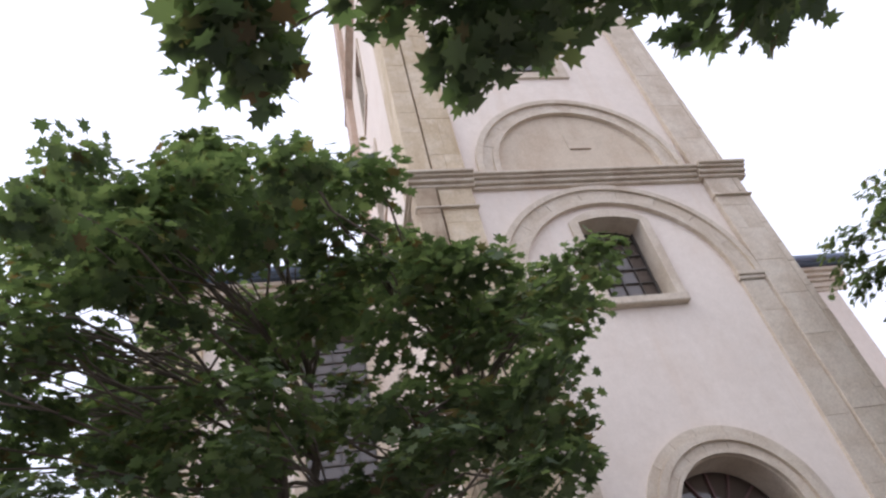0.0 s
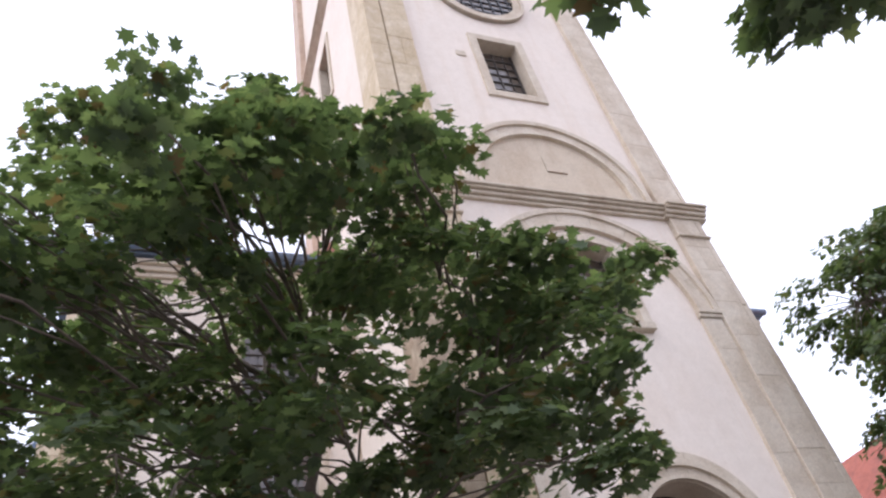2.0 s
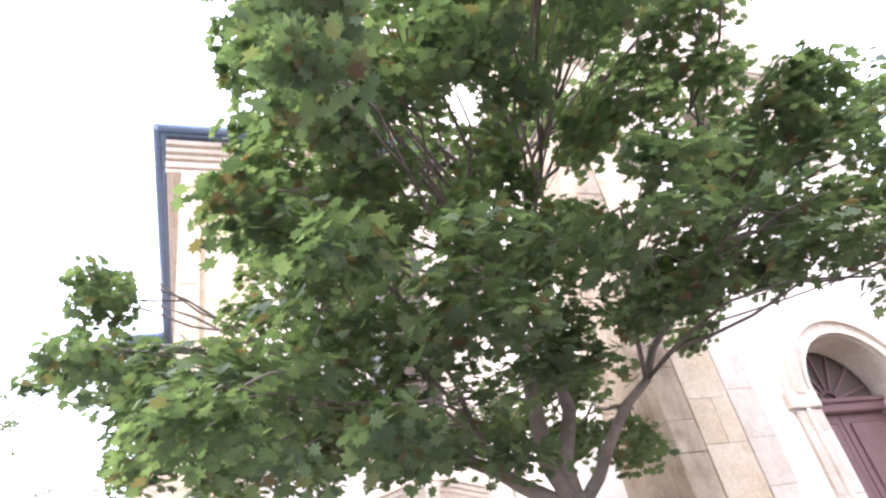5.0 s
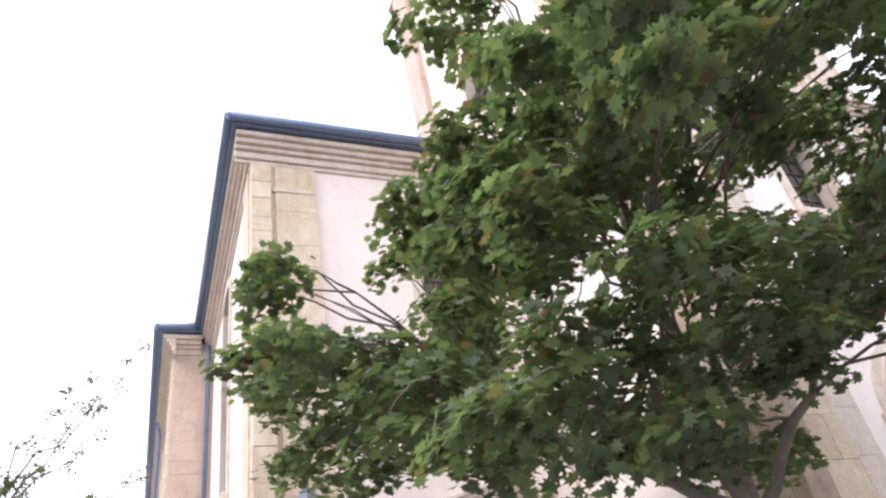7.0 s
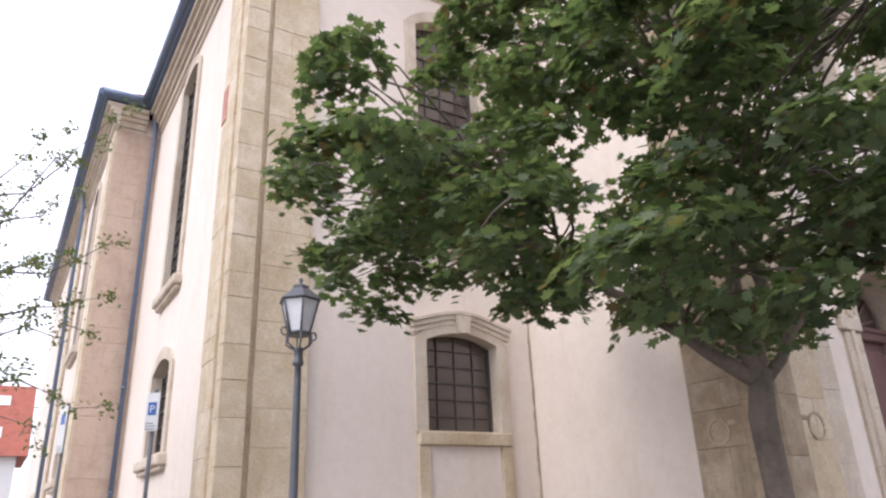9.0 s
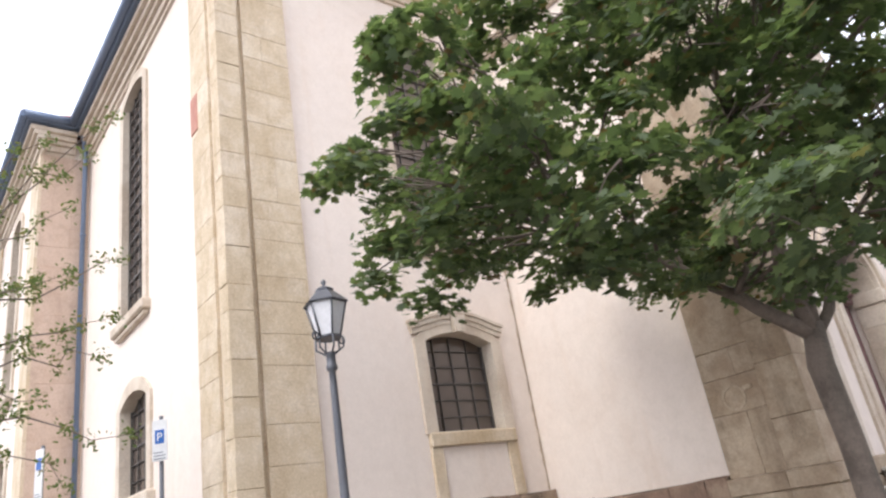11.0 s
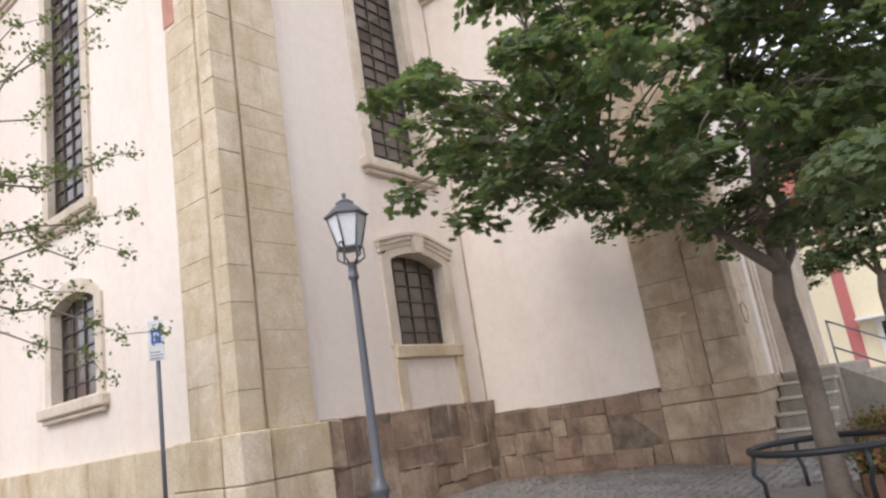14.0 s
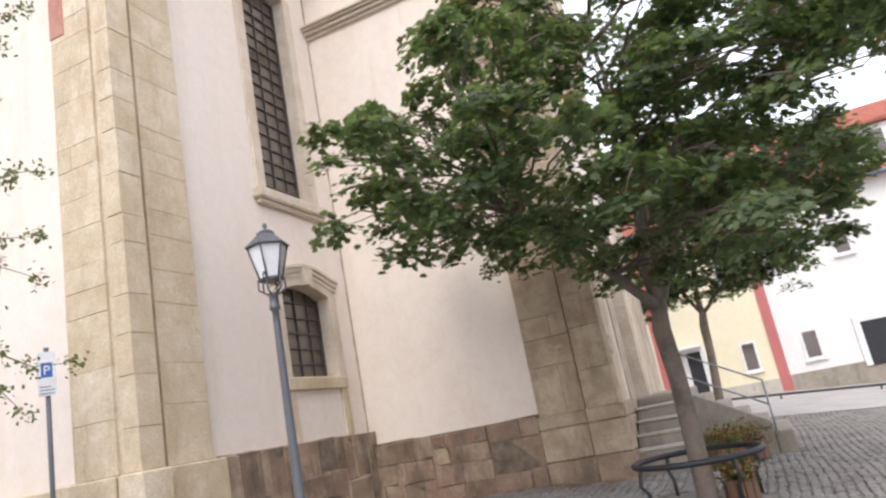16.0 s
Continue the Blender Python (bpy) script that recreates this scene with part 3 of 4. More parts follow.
# ---- windows ----
def window(name, to, spec, label, surround=0.2, bars=(3, 6), sill=True, depth=0.24, key=False, proud=0.05):
    u0, u1, z0, zs, rise = spec
    shape = (lambda g: arched(u0 + g, u1 - g, z0 + g, zs, max(0.02, rise - g))) if rise else (lambda g: rect(u0 + g, u1 - g, z0 + g, zs - g))
    w = thing(name, label, "window", "church windows", kind="structure")
    if surround:
        out = arched(u0 - surround, u1 + surround, z0 - 0.004, zs + 0.02, rise + surround) if rise else rect(u0 - surround, u1 + surround, z0 - surround, zs + surround)
        part("window_frame", prism(bmesh.new(), out, [shape(0.012)], -proud, depth - 0.02, to), TRIM, w, "sandstone surround")
    part("pane", prism(bmesh.new(), shape(-0.02), [], depth, depth + 0.015, to), GLASS, w)
    nv, nh = bars
    top = zs + rise * 0.8
    def bar(a, b, c, d, k):
        p, q = Vector(to(a, depth - k, c)), Vector(to(b, depth - 0.001, d))
        part("glazing_bar", boxed(Vector(map(min, p, q)), Vector(map(max, p, q))), LEAD, w)
    for i in range(1, nv):
        u = u0 + (u1 - u0) * i / nv
        t = 0.015 if nv % 2 == 0 and i == nv // 2 else 0.008
        bar(u - t, u + t, z0, top, 0.03)
    for i in range(1, nh):
        z = z0 + (zs + rise - z0) * i / nh
        t = 0.016 if i % 3 == 0 else 0.008
        bar(u0, u1, z - t, z + t, 0.036)
    for a, b in ((u0, u0 + 0.045), (u1 - 0.045, u1)):
        bar(a, b, z0, zs, 0.045)
    bar(u0, u1, z0, z0 + 0.05, 0.046)
    if sill:
        p, q = Vector(to(u0 - surround - 0.1, -0.16, z0 - 0.2)), Vector(to(u1 + surround + 0.1, depth - 0.02, z0 - 0.005))
        part("window_sill", boxed(Vector(map(min, p, q)), Vector(map(max, p, q)), 0.03), TRIM, w, "moulded stone sill")
        p, q = Vector(to(u0 - surround - 0.04, -0.1, z0 - 0.28)), Vector(to(u1 + surround + 0.04, 0.0, z0 - 0.2))
        part("sill_moulding", boxed(Vector(map(min, p, q)), Vector(map(max, p, q)), 0.02), TRIM, w)
    return w


wl1 = window("window_1", F, (3.1, 4.48, 2.3, 3.7, 0.17), "dark barred church window with eyebrow hood and keystone", 0.2, (4, 6), False)
for k, (lo, hi, o) in enumerate(((0.2, 0.28, 0.065), (0.28, 0.36, 0.09), (0.36, 0.41, 0.12))):
    curve = []
    for i in range(21):
        t = -1 + 2 * i / 20
        curve.append((3.79 + t * (0.92 + 0.02 * k), 3.6 + 0.2 * math.cos(t * math.pi / 2) ** 1.3 if abs(t) < 1 else 3.6))
    pts = [(u, z + lo) for u, z in curve] + [(u, z + hi) for u, z in reversed(curve)]
    part("hood_moulding", prism(bmesh.new(), pts, [], -o, 0.01, F), TRIM, wl1, "curved sandstone hood")
part("keystone", prism(bmesh.new(), [(3.7, 3.85), (3.88, 3.85), (3.92, 4.14), (3.66, 4.14)], [], -0.14, 0.0, F), TRIM, wl1, "sandstone keystone")
part("window_sill", boxed((2.94, -0.09, 2.1), (4.64, 0.2, 2.298), 0.015), STONE, wl1)
for a, b in ((2.93, 3.14), (4.44, 4.66)):
    part("apron_strip", boxed((a, -0.055, 1.3), (b, 0.0, 2.098), 0.01), STONE, wl1, "stained stone apron strip")
part("apron_panel", boxed((3.145, -0.02, 1.305), (4.435, 0.0, 2.095)), PLASTER, wl1)
window("window_2", F, (3.06, 4.4, 5.42, 9.72, 0.22), "tall dark leaded church window in stone surround", 0.2, (4, 18))
window("window_3", S, (3.26, 4.8, 2.24, 3.74, 0.2), "small arched leaded church window with stone sill", 0.2, (4, 6), True, 0.18)
window("window_4", S, (3.46, 4.8, 5.34, 10.0, 0.2), "tall narrow leaded church window reflecting the sky", 0.2, (4, 18), True, 0.12)
for y0 in (10.2, 16.6):
    window("window_5" if y0 < 12 else "window_6", S2, (y0, y0 + 1.3, 2.25, 3.75, 0.25), "small arched church window of the aisle", 0.2, (4, 6))
    window("window_7" if y0 < 12 else "window_8", S2, (y0, y0 + 1.25, 5.4, 9.8, 0.2), "tall leaded church window of the aisle", 0.2, (4, 18))
wt = window("window_9", TS, (CX - 0.55, CX + 0.55, 6.72, 8.34, 0.12), "leaded tower window inside the blind arch", 0.14, (4, 6), False, 0.35)
part("window_sill", boxed((7.44, T_S - 0.13, 6.58), (8.82, T_S + 0.3, 6.716), 0.015), TRIM, wt, "thin moulded stone sill")
window("window_10", TS, (CX - 0.54, CX + 0.46, 12.7, 14.74, 0), "square-headed leaded window high in the tower", 0.18, (4, 7), False, 0.3)
window("window_11", TW, (-0.8, 0.25, 12.7, 14.9, 0), "leaded window in the tower's side", 0.18, (4, 7), False, 0.3)
window("window_13", TW, (-0.8, 0.25, 17.2, 19.8, 0), "upper leaded window in the tower's side", 0.18, (4, 7), False, 0.3)

# round window high on the tower
rw = thing("window_12", "round leaded window in a stone ring high on the tower", "window", "church windows", kind="structure")
moulded(rw, TS, CX, 16.88, 0.92, 1.2, 0.08, TRIM, 0, 359.5)
moulded(rw, TS, CX, 16.88, 1.1, 1.2, 0.12, TRIM, 0, 359.5)
part("pane", prism(bmesh.new(), ring(CX, 16.88, 0, 0.92, 0, 360, 40)[:40], [], -0.02, 0.0, TS), GLASS, rw)
for i in range(-3, 4):
    w = math.sqrt(0.92 ** 2 - (i * 0.26) ** 2)
    part("glazing_bar", boxed((CX + i * 0.26 - 0.015, T_S - 0.045, 16.88 - w), (CX + i * 0.26 + 0.015, T_S - 0.02, 16.88 + w)), IRON, rw)
    part("glazing_bar", boxed((CX - w, T_S - 0.05, 16.88 + i * 0.26 - 0.015), (CX + w, T_S - 0.02, 16.88 + i * 0.26 + 0.015)), IRON, rw)


# ---- portal ----
def portal():
    d = thing("door_1", "arched church portal with closed purple-brown double door", "door", kind="structure")
    cz = 3.40
    voussoirs(d, TS, DX, cz, 0.81, 1.2, 0.04, 9, TRIM)
    moulded(d, TS, DX, cz, 0.98, 1.08, 0.09, TRIM)
    moulded(d, TS, DX, cz, 0.81, 0.86, 0.07, TRIM)
    for s in (-1, 1):
        a, b = sorted((DX + s * 0.81, DX + s * 1.2))
        blocks(d, TS, a, b, 0.98, 3.20, 0.04, TRIM, 0.75, 0, 0.4)
        a, b = sorted((DX + s * 0.79, DX + s * 1.27))
        part("impost", boxed((a, T_S - 0.075, 3.22), (b, T_S + 0.42, 3.44), 0.015), TRIM, d)
        a, b = sorted((DX + s * 0.98, DX + s * 1.07))
        part("jamb_roll", boxed((a, T_S - 0.075, 0.98), (b, T_S, 3.22), 0.02), TRIM, d)
    part("arch_soffit", prism(bmesh.new(), ring(DX, cz, 0.8, 0.83, 0, 180, 24), [], 0.0, 0.45, TS), TRIM, d)
    part("transom", boxed((DX - 0.8, T_S + 0.38, 3.30), (DX + 0.8, T_S + 0.6, 3.46), 0.02), DOOR, d)
    part("transom_cap", boxed((DX - 0.8, T_S + 0.34, 3.42), (DX + 0.8, T_S + 0.6, 3.48), 0.012), DOOR, d)
    fan = part("fanlight", prism(bmesh.new(), ring(DX, 3.48, 0.0, 0.8, 0, 180, 24)[:25], [], 0.5, 0.52, TS), GLASS, d, "dark fanlight with radiating bars")
    for a in range(15, 180, 25):
        bm = boxed((-0.013, -0.02, 0.12), (0.013, 0.02, 0.74))
        bm.transform(Matrix.Translation((DX, T_S + 0.48, 3.48)) @ Matrix.Rotation(radians(a - 90), 4, "Y"))
        part("spoke", bm, DOOR, fan)
    part("hub", prism(bmesh.new(), ring(DX, 3.48, 0.12, 0.16, 0, 180, 12), [], 0.46, 0.5, TS), DOOR, fan)
    for s in (-1, 1):
        a, b = sorted((DX + s * 0.008, DX + s * 0.8))
        leaf = part("door_leaf", boxed((a, T_S + 0.48, 1.0), (b, T_S + 0.54, 3.30), 0.005), DOOR, d, "panelled door leaf")
        for z0, z1 in ((1.12, 1.7), (1.82, 3.18)):
            part("panel", boxed((a + 0.1, T_S + 0.455, z0), (b - 0.1, T_S + 0.48, z1), 0.02), DOOR, leaf)
    part("door_handle", boxed((DX + 0.04, T_S + 0.42, 2.0), (DX + 0.07, T_S + 0.47, 2.2), 0.008), IRON, d, "iron handle")
    part("threshold", boxed((DX - 0.85, T_S - 0.05, 0.9), (DX + 0.85, T_S + 0.6, 1.0), 0.01), STEP, d)


portal()


# ---- steps and handrail ----
TREAD = mat_stone("pale_tread_stone", [(0.46, 0.43, 0.37), (0.55, 0.51, 0.44)], (0.36, 0.33, 0.27), 0.3)
def steps():
    st = thing("portal_steps", "worn grey stone steps and landing before the portal", "steps", kind="structure")
    part("landing", boxed((6.62, -5.3, -0.6), (9.68, -4.53, 0.99), 0.02), STEP, st)
    for k in range(4):
        x1 = 6.5 - 0.27 * k
        part("step", boxed((x1 - 0.27, -5.28, -0.6), (x1 - 0.002, -4.53, 0.8 - 0.2 * k), 0.018), STEP, st)
        x0 = 9.7 + 0.27 * k
        part("step", boxed((x0 + 0.002, -5.28, -0.6), (x0 + 0.27, -4.53, 0.82 - 0.18 * k), 0.018), STEP, st)
    # thin tread slabs, coloured paler than the steps under them
    for k in range(4):
        x1 = 6.5 - 0.27 * k
        part("tread", boxed((x1 - 0.3, -5.31, 0.8 - 0.2 * k), (x1 - 0.002, -4.53, 0.845 - 0.2 * k), 0.014), TREAD, st, "pale stone tread")
    for k in range(5):
        part("step", boxed((7.1 - 0.02 * k, -5.6 - 0.3 * k, -0.6), (9.5, -5.302 - 0.3 * k, 0.82 - 0.19 * k), 0.02), STEP, st)
    bm = bmesh.new()
    prism(bm, [(-5.3, -0.5), (-6.5, -0.5), (-6.5, 0.25), (-5.3, 0.95)], [], 0, 0.24, on_x(6.8))
    part("cheek_wall", bm, STEP, st, "sloping grey stone cheek wall")
    hr = thing("handrail", "thin galvanised steel handrail beside the steps", "handrail")
    a, b = Vector((7.05, -5.26, 0.7)), Vector((7.05, -6.55, -0.05))
    for h in (0.95, 0.55):
        part("rail", tube(bmesh.new(), [a + Vector((0, 0, h)), b + Vector((0, 0, h))], [0.015, 0.015], 8), SIGN_GREY, hr)
    for p, h in ((a, 0.97), (b, 0.97)):
        part("post", tube(bmesh.new(), [p - Vector((0, 0, 0.3)), p + Vector((0, 0, h))], [0.016, 0.016], 8), SIGN_GREY, hr)


steps()


# ---- street lamp ----
def street_lamp(x, y):
    g = ground_z(x, y)
    lamp = thing("street_lamp", "grey cast-iron street lamp with frosted lantern", "lamp", at=(x, y, g))
    h = 2.92 - g
    prof = [(0.16, -0.02), (0.16, 0.04), (0.12, 0.07), (0.085, 0.12), (0.078, 0.5), (0.085, 0.53), (0.1, 0.56), (0.1, 0.6), (0.07, 0.64), (0.054, 0.72), (0.048, 1.4), (0.039, h - 0.35), (0.036, h - 0.2), (0.06, h - 0.18), (0.06, h - 0.14), (0.05, h - 0.12), (0.05, h - 0.03), (0.075, h)]
    part("post", lathe(bmesh.new(), prof, (0, 0, 0), 20), LAMP_PAINT, lamp)
    # lantern: six-sided, wider at the top
    z0, z1, r0, r1 = h + 0.17, h + 0.55, 0.115, 0.228
    def corner(k, r, z):
        a = math.pi / 3 * k + 0.3
        return Vector((r * math.cos(a), r * math.sin(a), z))
    part("base_ring", lathe(bmesh.new(), [(0.14, z0 - 0.02), (0.15, z0 - 0.005), (0.14, z0 + 0.012)], (0, 0, 0), 6), LAMP_PAINT, lamp)
    for k in range(6):
        part("stay", tube(bmesh.new(), [corner(k, 0.06, h - 0.01), corner(k, 0.15, z0 - 0.12), corner(k, 0.145, z0)], [0.011] * 3, 6), LAMP_PAINT, lamp)
        part("corner_bar", tube(bmesh.new(), [corner(k, r0 + 0.012, z0), corner(k, r1, z1)], [0.011, 0.011], 6), LAMP_PAINT, lamp)
        bm = bmesh.new()
        q = [corner(k, r0, z0 + 0.01), corner(k + 1, r0, z0 + 0.01), corner(k + 1, r1 - 0.012, z1), corner(k, r1 - 0.012, z1)]
        n = (q[1] - q[0]).cross(q[3] - q[0]).normalized() * 0.004
        va, vb = [bm.verts.new(p) for p in q], [bm.verts.new(p - n) for p in q]
        bm.faces.new(va)
        bm.faces.new(vb[::-1])
        for i in range(4):
            bm.faces.new((va[i], va[(i + 1) % 4], vb[(i + 1) % 4], vb[i]))
        part("pane", bm, FROST, lamp, "frosted glass pane")
    for s in (0.3, 0.3 + math.pi):
        c = Vector((0.2 * math.cos(s), 0.2 * math.sin(s), z0))
        pts = [c + 0.045 * Vector((math.cos(s) * math.cos(t), math.sin(s) * math.cos(t), math.sin(t))) for t in [i * math.pi / 5 for i in range(11)]]
        part("scroll", tube(bmesh.new(), pts, [0.01] * 11, 6), LAMP_PAINT, lamp)
    bm = lathe(bmesh.new(), [(r1 + 0.015, z1 - 0.012), (r1 + 0.03, z1), (r1 + 0.015, z1 + 0.015)], (0, 0, 0), 6)
    bm.transform(Matrix.Rotation(0.3, 4, "Z"))
    part("rim", bm, LAMP_PAINT, lamp)
    bm = lathe(bmesh.new(), [(r1 + 0.02, z1 + 0.012), (0.12, z1 + 0.13), (0.1, z1 + 0.14), (0.105, z1 + 0.17), (0.05, z1 + 0.2)], (0, 0, 0), 6)
    bm.transform(Matrix.Rotation(0.3, 4, "Z"))
    part("roof", bm, LAMP_PAINT, lamp)
    part("finial", lathe(bmesh.new(), [(0.03, z1 + 0.2), (0.014, z1 + 0.22), (0.03, z1 + 0.25), (0.022, z1 + 0.275), (0.004, z1 + 0.29)], (0, 0, 0), 10), LAMP_PAINT, lamp)


street_lamp(0.35, -1.9)


# ---- signs ----
def sign(x, y, z0, z1, turn, label, glyph):
    g = ground_z(x, y)
    s = thing("road_sign", label, "sign", "road signs", (x, y, 0))
    part("post", tube(bmesh.new(), [(0, 0, g - 0.05), (0, 0, z1 + 0.05)], [0.026, 0.026], 12), LAMP_PAINT, s, "galvanised steel post")
    m = Matrix.Rotation(radians(turn), 4, "Z")
    bm = boxed((-0.09, -0.05, z0), (0.09, -0.036, z1), 0.004)
    bm.transform(m)
    plate = part("plate", bm, WHITE_PAINT, s, "white sign plate")
    bm = boxed((-0.055, -0.054, z1 - 0.28), (0.055, -0.051, z1 - 0.12))
    bm.transform(m)
    part("blue_field", bm, SIGN_BLUE, plate)
    if glyph:
        cu = bpy.data.curves.new("letter", "FONT")
        cu.body, cu.size, cu.align_x, cu.extrude = "P", 0.14, "CENTER", 0.001
        t = new("letter", cu)
        dg = bpy.context.evaluated_depsgraph_get()
        me = bpy.data.meshes.new_from_object(t.evaluated_get(dg))
        bpy.data.objects.remove(t)
        me.transform(m @ Matrix.Translation((0, -0.056, z1 - 0.25)) @ Matrix.Rotation(radians(90), 4, "X"))
        me.materials.clear()
        me.materials.append(WHITE_PAINT)
        o = new("letter", me)
        o.parent = plate
    for i in range(3):
        bm = boxed((-0.07, -0.053, z0 + 0.02 + 0.035 * i), (0.07 - 0.03 * (i == 2), -0.0505, z0 + 0.035 + 0.035 * i))
        bm.transform(m)
        part("text_bar", bm, SIGN_GREY, plate)


sign(-0.7, 0.4, 2.25, 2.73, -40, "parking sign with white plate on a steel post", True)
sign(-1.5, 3.0, 2.2, 2.9, -68, "narrow road sign seen edge-on on a steel post", False)


# ---- trees ----
LEAF_SHAPE = [(0, 0), (0.42, -0.1), (0.3, 0.18), (0.72, 0.3), (0.42, 0.48), (0.5, 0.85), (0.2, 0.72), (0, 1.15), (-0.2, 0.72), (-0.5, 0.85), (-0.42, 0.48), (-0.72, 0.3), (-0.3, 0.18), (-0.42, -0.1)]
OVAL_SHAPE = [(0, 0), (0.3, 0.3), (0.25, 0.8), (0, 1.1), (-0.25, 0.8), (-0.3, 0.3)]


def leaf_mesh(name, places, normals, sizes, shape, rng):
    """One mesh of many small leaves, each a folded fan round its middle."""
    k, n = len(shape), len(places)
    pts = np.array([(x, y, 0.12 * abs(x)) for x, y in shape] + [(0, 0.42, -0.03)], float)
    pts[:, 2] -= 0.12 * pts[:, 1] ** 2
    up = normals / np.linalg.norm(normals, axis=1, keepdims=True)
    side = np.cross(up, rng.normal(size=(n, 3)))
    side /= np.linalg.norm(side, axis=1, keepdims=True)
    fwd = np.cross(up, side)
    v = places[:, None] + sizes[:, None, None] * (pts[None, :, :1] * side[:, None] + (pts[None, :, 1:2] - 0.4) * fwd[:, None] + pts[None, :, 2:] * up[:, None])
    base = (np.arange(n) * (k + 1))[:, None, None]
    tri = np.array([(i, (i + 1) % k, k) for i in range(k)])[None] + base
    me = bpy.data.meshes.new(name)
    me.vertices.add(n * (k + 1))
    me.vertices.foreach_set("co", v.reshape(-1))
    me.loops.add(n * k * 3)
    me.loops.foreach_set("vertex_index", tri.reshape(-1).astype(np.int32))
    me.polygons.add(n * k)
    me.polygons.foreach_set("loop_start", np.arange(0, n * k * 3, 3, dtype=np.int32))
    me.update(calc_edges=True)
    return me


def limb_path(a, b, rise, rng, n=7, wob=0.08):
    a, b = Vector(a), Vector(b)
    pts = []
    for i in range(n + 1):
        t = i / n
        p = a.lerp(b, t)
        p.z += rise * math.sin(math.pi * t)
        if 0 < i < n:
            p += Vector(rng.normal(size=3)) * wob * (b - a).length * 0.3
        pts.append(p)
    return pts


def maple(label, base, fork, mains, lobes, seed, density=1.0, leaf=0.075, r_trunk=0.13, clump=0.34, bare=0.3):
    """A trunk that forks into a few main stems; thin limbs carry lobes, each made of flat drooping clumps of leaves."""
    rng = np.random.default_rng(seed)
    tree = thing("maple_tree", label, "tree", "maple trees")
    base, fork = Vector(base), Vector(fork)
    mid = [base.lerp(fork, t) + Vector((rng.normal() * 0.012, rng.normal() * 0.012, 0)) for t in (0, 0.06, 0.3, 0.6, 0.85, 1)]
    part("trunk", tube(bmesh.new(), mid, [r_trunk * s for s in (1.45, 1.15, 1.0, 0.95, 1.02, 0.8)], 14), BARK, tree)
    stems = []
    for (x, y, z, w) in mains:
        path = limb_path(fork - Vector((0, 0, 0.12)), (x, y, z), 0.06, rng, 9, 0.035)
        part("main_stem", tube(bmesh.new(), path, [r_trunk * w * (1 - 0.72 * i / 9) for i in range(10)], 10), BARK, tree)
        stems.append(path)
    places, normals, sizes = [], [], []
    for (x, y, z, r) in lobes:
        c = Vector((x, y, z))
        start = min((p for path in stems for p in path[3:]), key=lambda p: (p - c).length + 0.9 * max(0.0, p.z - c.z))
        path = limb_path(start, c, 0.08 * (c - start).length, rng, 6)
        bm = bmesh.new()
        thick = 0.017 + 0.012 * r
        tube(bm, path, [thick * (1 - 0.6 * i / 6) for i in range(7)], 7)
        total = max(2, round(12 * (r + 0.22) ** 2 * density))
        for j in range(total):
            d = rng.normal(size=3)
            d /= np.linalg.norm(d)
            k = r * rng.uniform(0.25, 1.0) ** 0.4 * rng.uniform(0.85, 1.2)
            e = c + Vector((d[0] * k, d[1] * k, d[2] * k * 0.75 - 0.09))
            q = limb_path(path[int(rng.integers(2, 7))], e, 0.04, rng, 4, 0.05)
            m = int(rng.integers(48, 80))
            way = np.array((d[0], d[1], 0.0))
            ang, rad = rng.uniform(0, 2 * math.pi, m), clump * rng.uniform(0, 1, m) ** 0.6 * rng.uniform(0.75, 1.25)
            off = np.stack([rad * np.cos(ang), rad * np.sin(ang), rng.normal(size=m) * 0.05], 1)
            off[:, 2] -= 0.9 * rad ** 2 + 0.35 * (off @ way)
            facing = np.array((0, 0, 1.0)) + 0.5 * way + 0.9 * off * np.array((1, 1, 0)) + rng.normal(size=(m, 3)) * 0.33
            size = leaf * rng.uniform(0.65, 1.25, m)
            if e.z < fork.z + bare and (e - fork).xy.length < 0.5:      # the fork itself is bare
                continue
            tube(bm, q, [0.011, 0.009, 0.007, 0.005, 0.003], 4)
            places.append(np.array(e) + off)
            normals.append(facing)
            sizes.append(size)
        part("limb", bm, BARK, tree)
    me = leaf_mesh("crown", np.concatenate(places), np.concatenate(normals), np.concatenate(sizes), LEAF_SHAPE, rng)
    me.materials.append(LEAF)
    crown = new("crown", me)
    crown.parent = tree
    tagged(crown, "dense layered green maple leaves", kind="stuff")
    return tree


TREE = (3.0, -5.62)
CROWN_HEART = [
    (1.0, -6.75, 3.3, 0.53), (2.75, -7.75, 3.3, 0.53), (0.25, -6.0, 3.05, 0.53), (1.75, -7.5, 3.05, 0.53), (1.25, -7.25, 4.3, 0.53), (4.0, -7.75, 3.3, 0.53),
    (2.25, -7.75, 4.8, 0.53), (0.25, -5.25, 3.55, 0.53), (1.75, -6.5, 2.8, 0.53), (1.5, -8.0, 4.55, 0.53), (3.5, -7.5, 4.8, 0.53), (1.25, -6.25, 4.3, 0.53),
    (4.75, -7.75, 3.8, 0.53), (2.75, -5.75, 3.05, 0.53), (2.5, -6.75, 4.05, 0.53), (0.5, -4.5, 3.8, 0.53), (3.5, -7.0, 3.55, 0.53), (2.25, -8.5, 4.55, 0.44),
    (1.0, -5.25, 5.05, 0.53), (1.25, -5.5, 3.3, 0.53), (3.0, -8.25, 5.05, 0.44), (0.75, -3.5, 4.05, 0.53), (4.25, -7.25, 4.55, 0.53), (4.25, -3.75, 3.8, 0.53)]
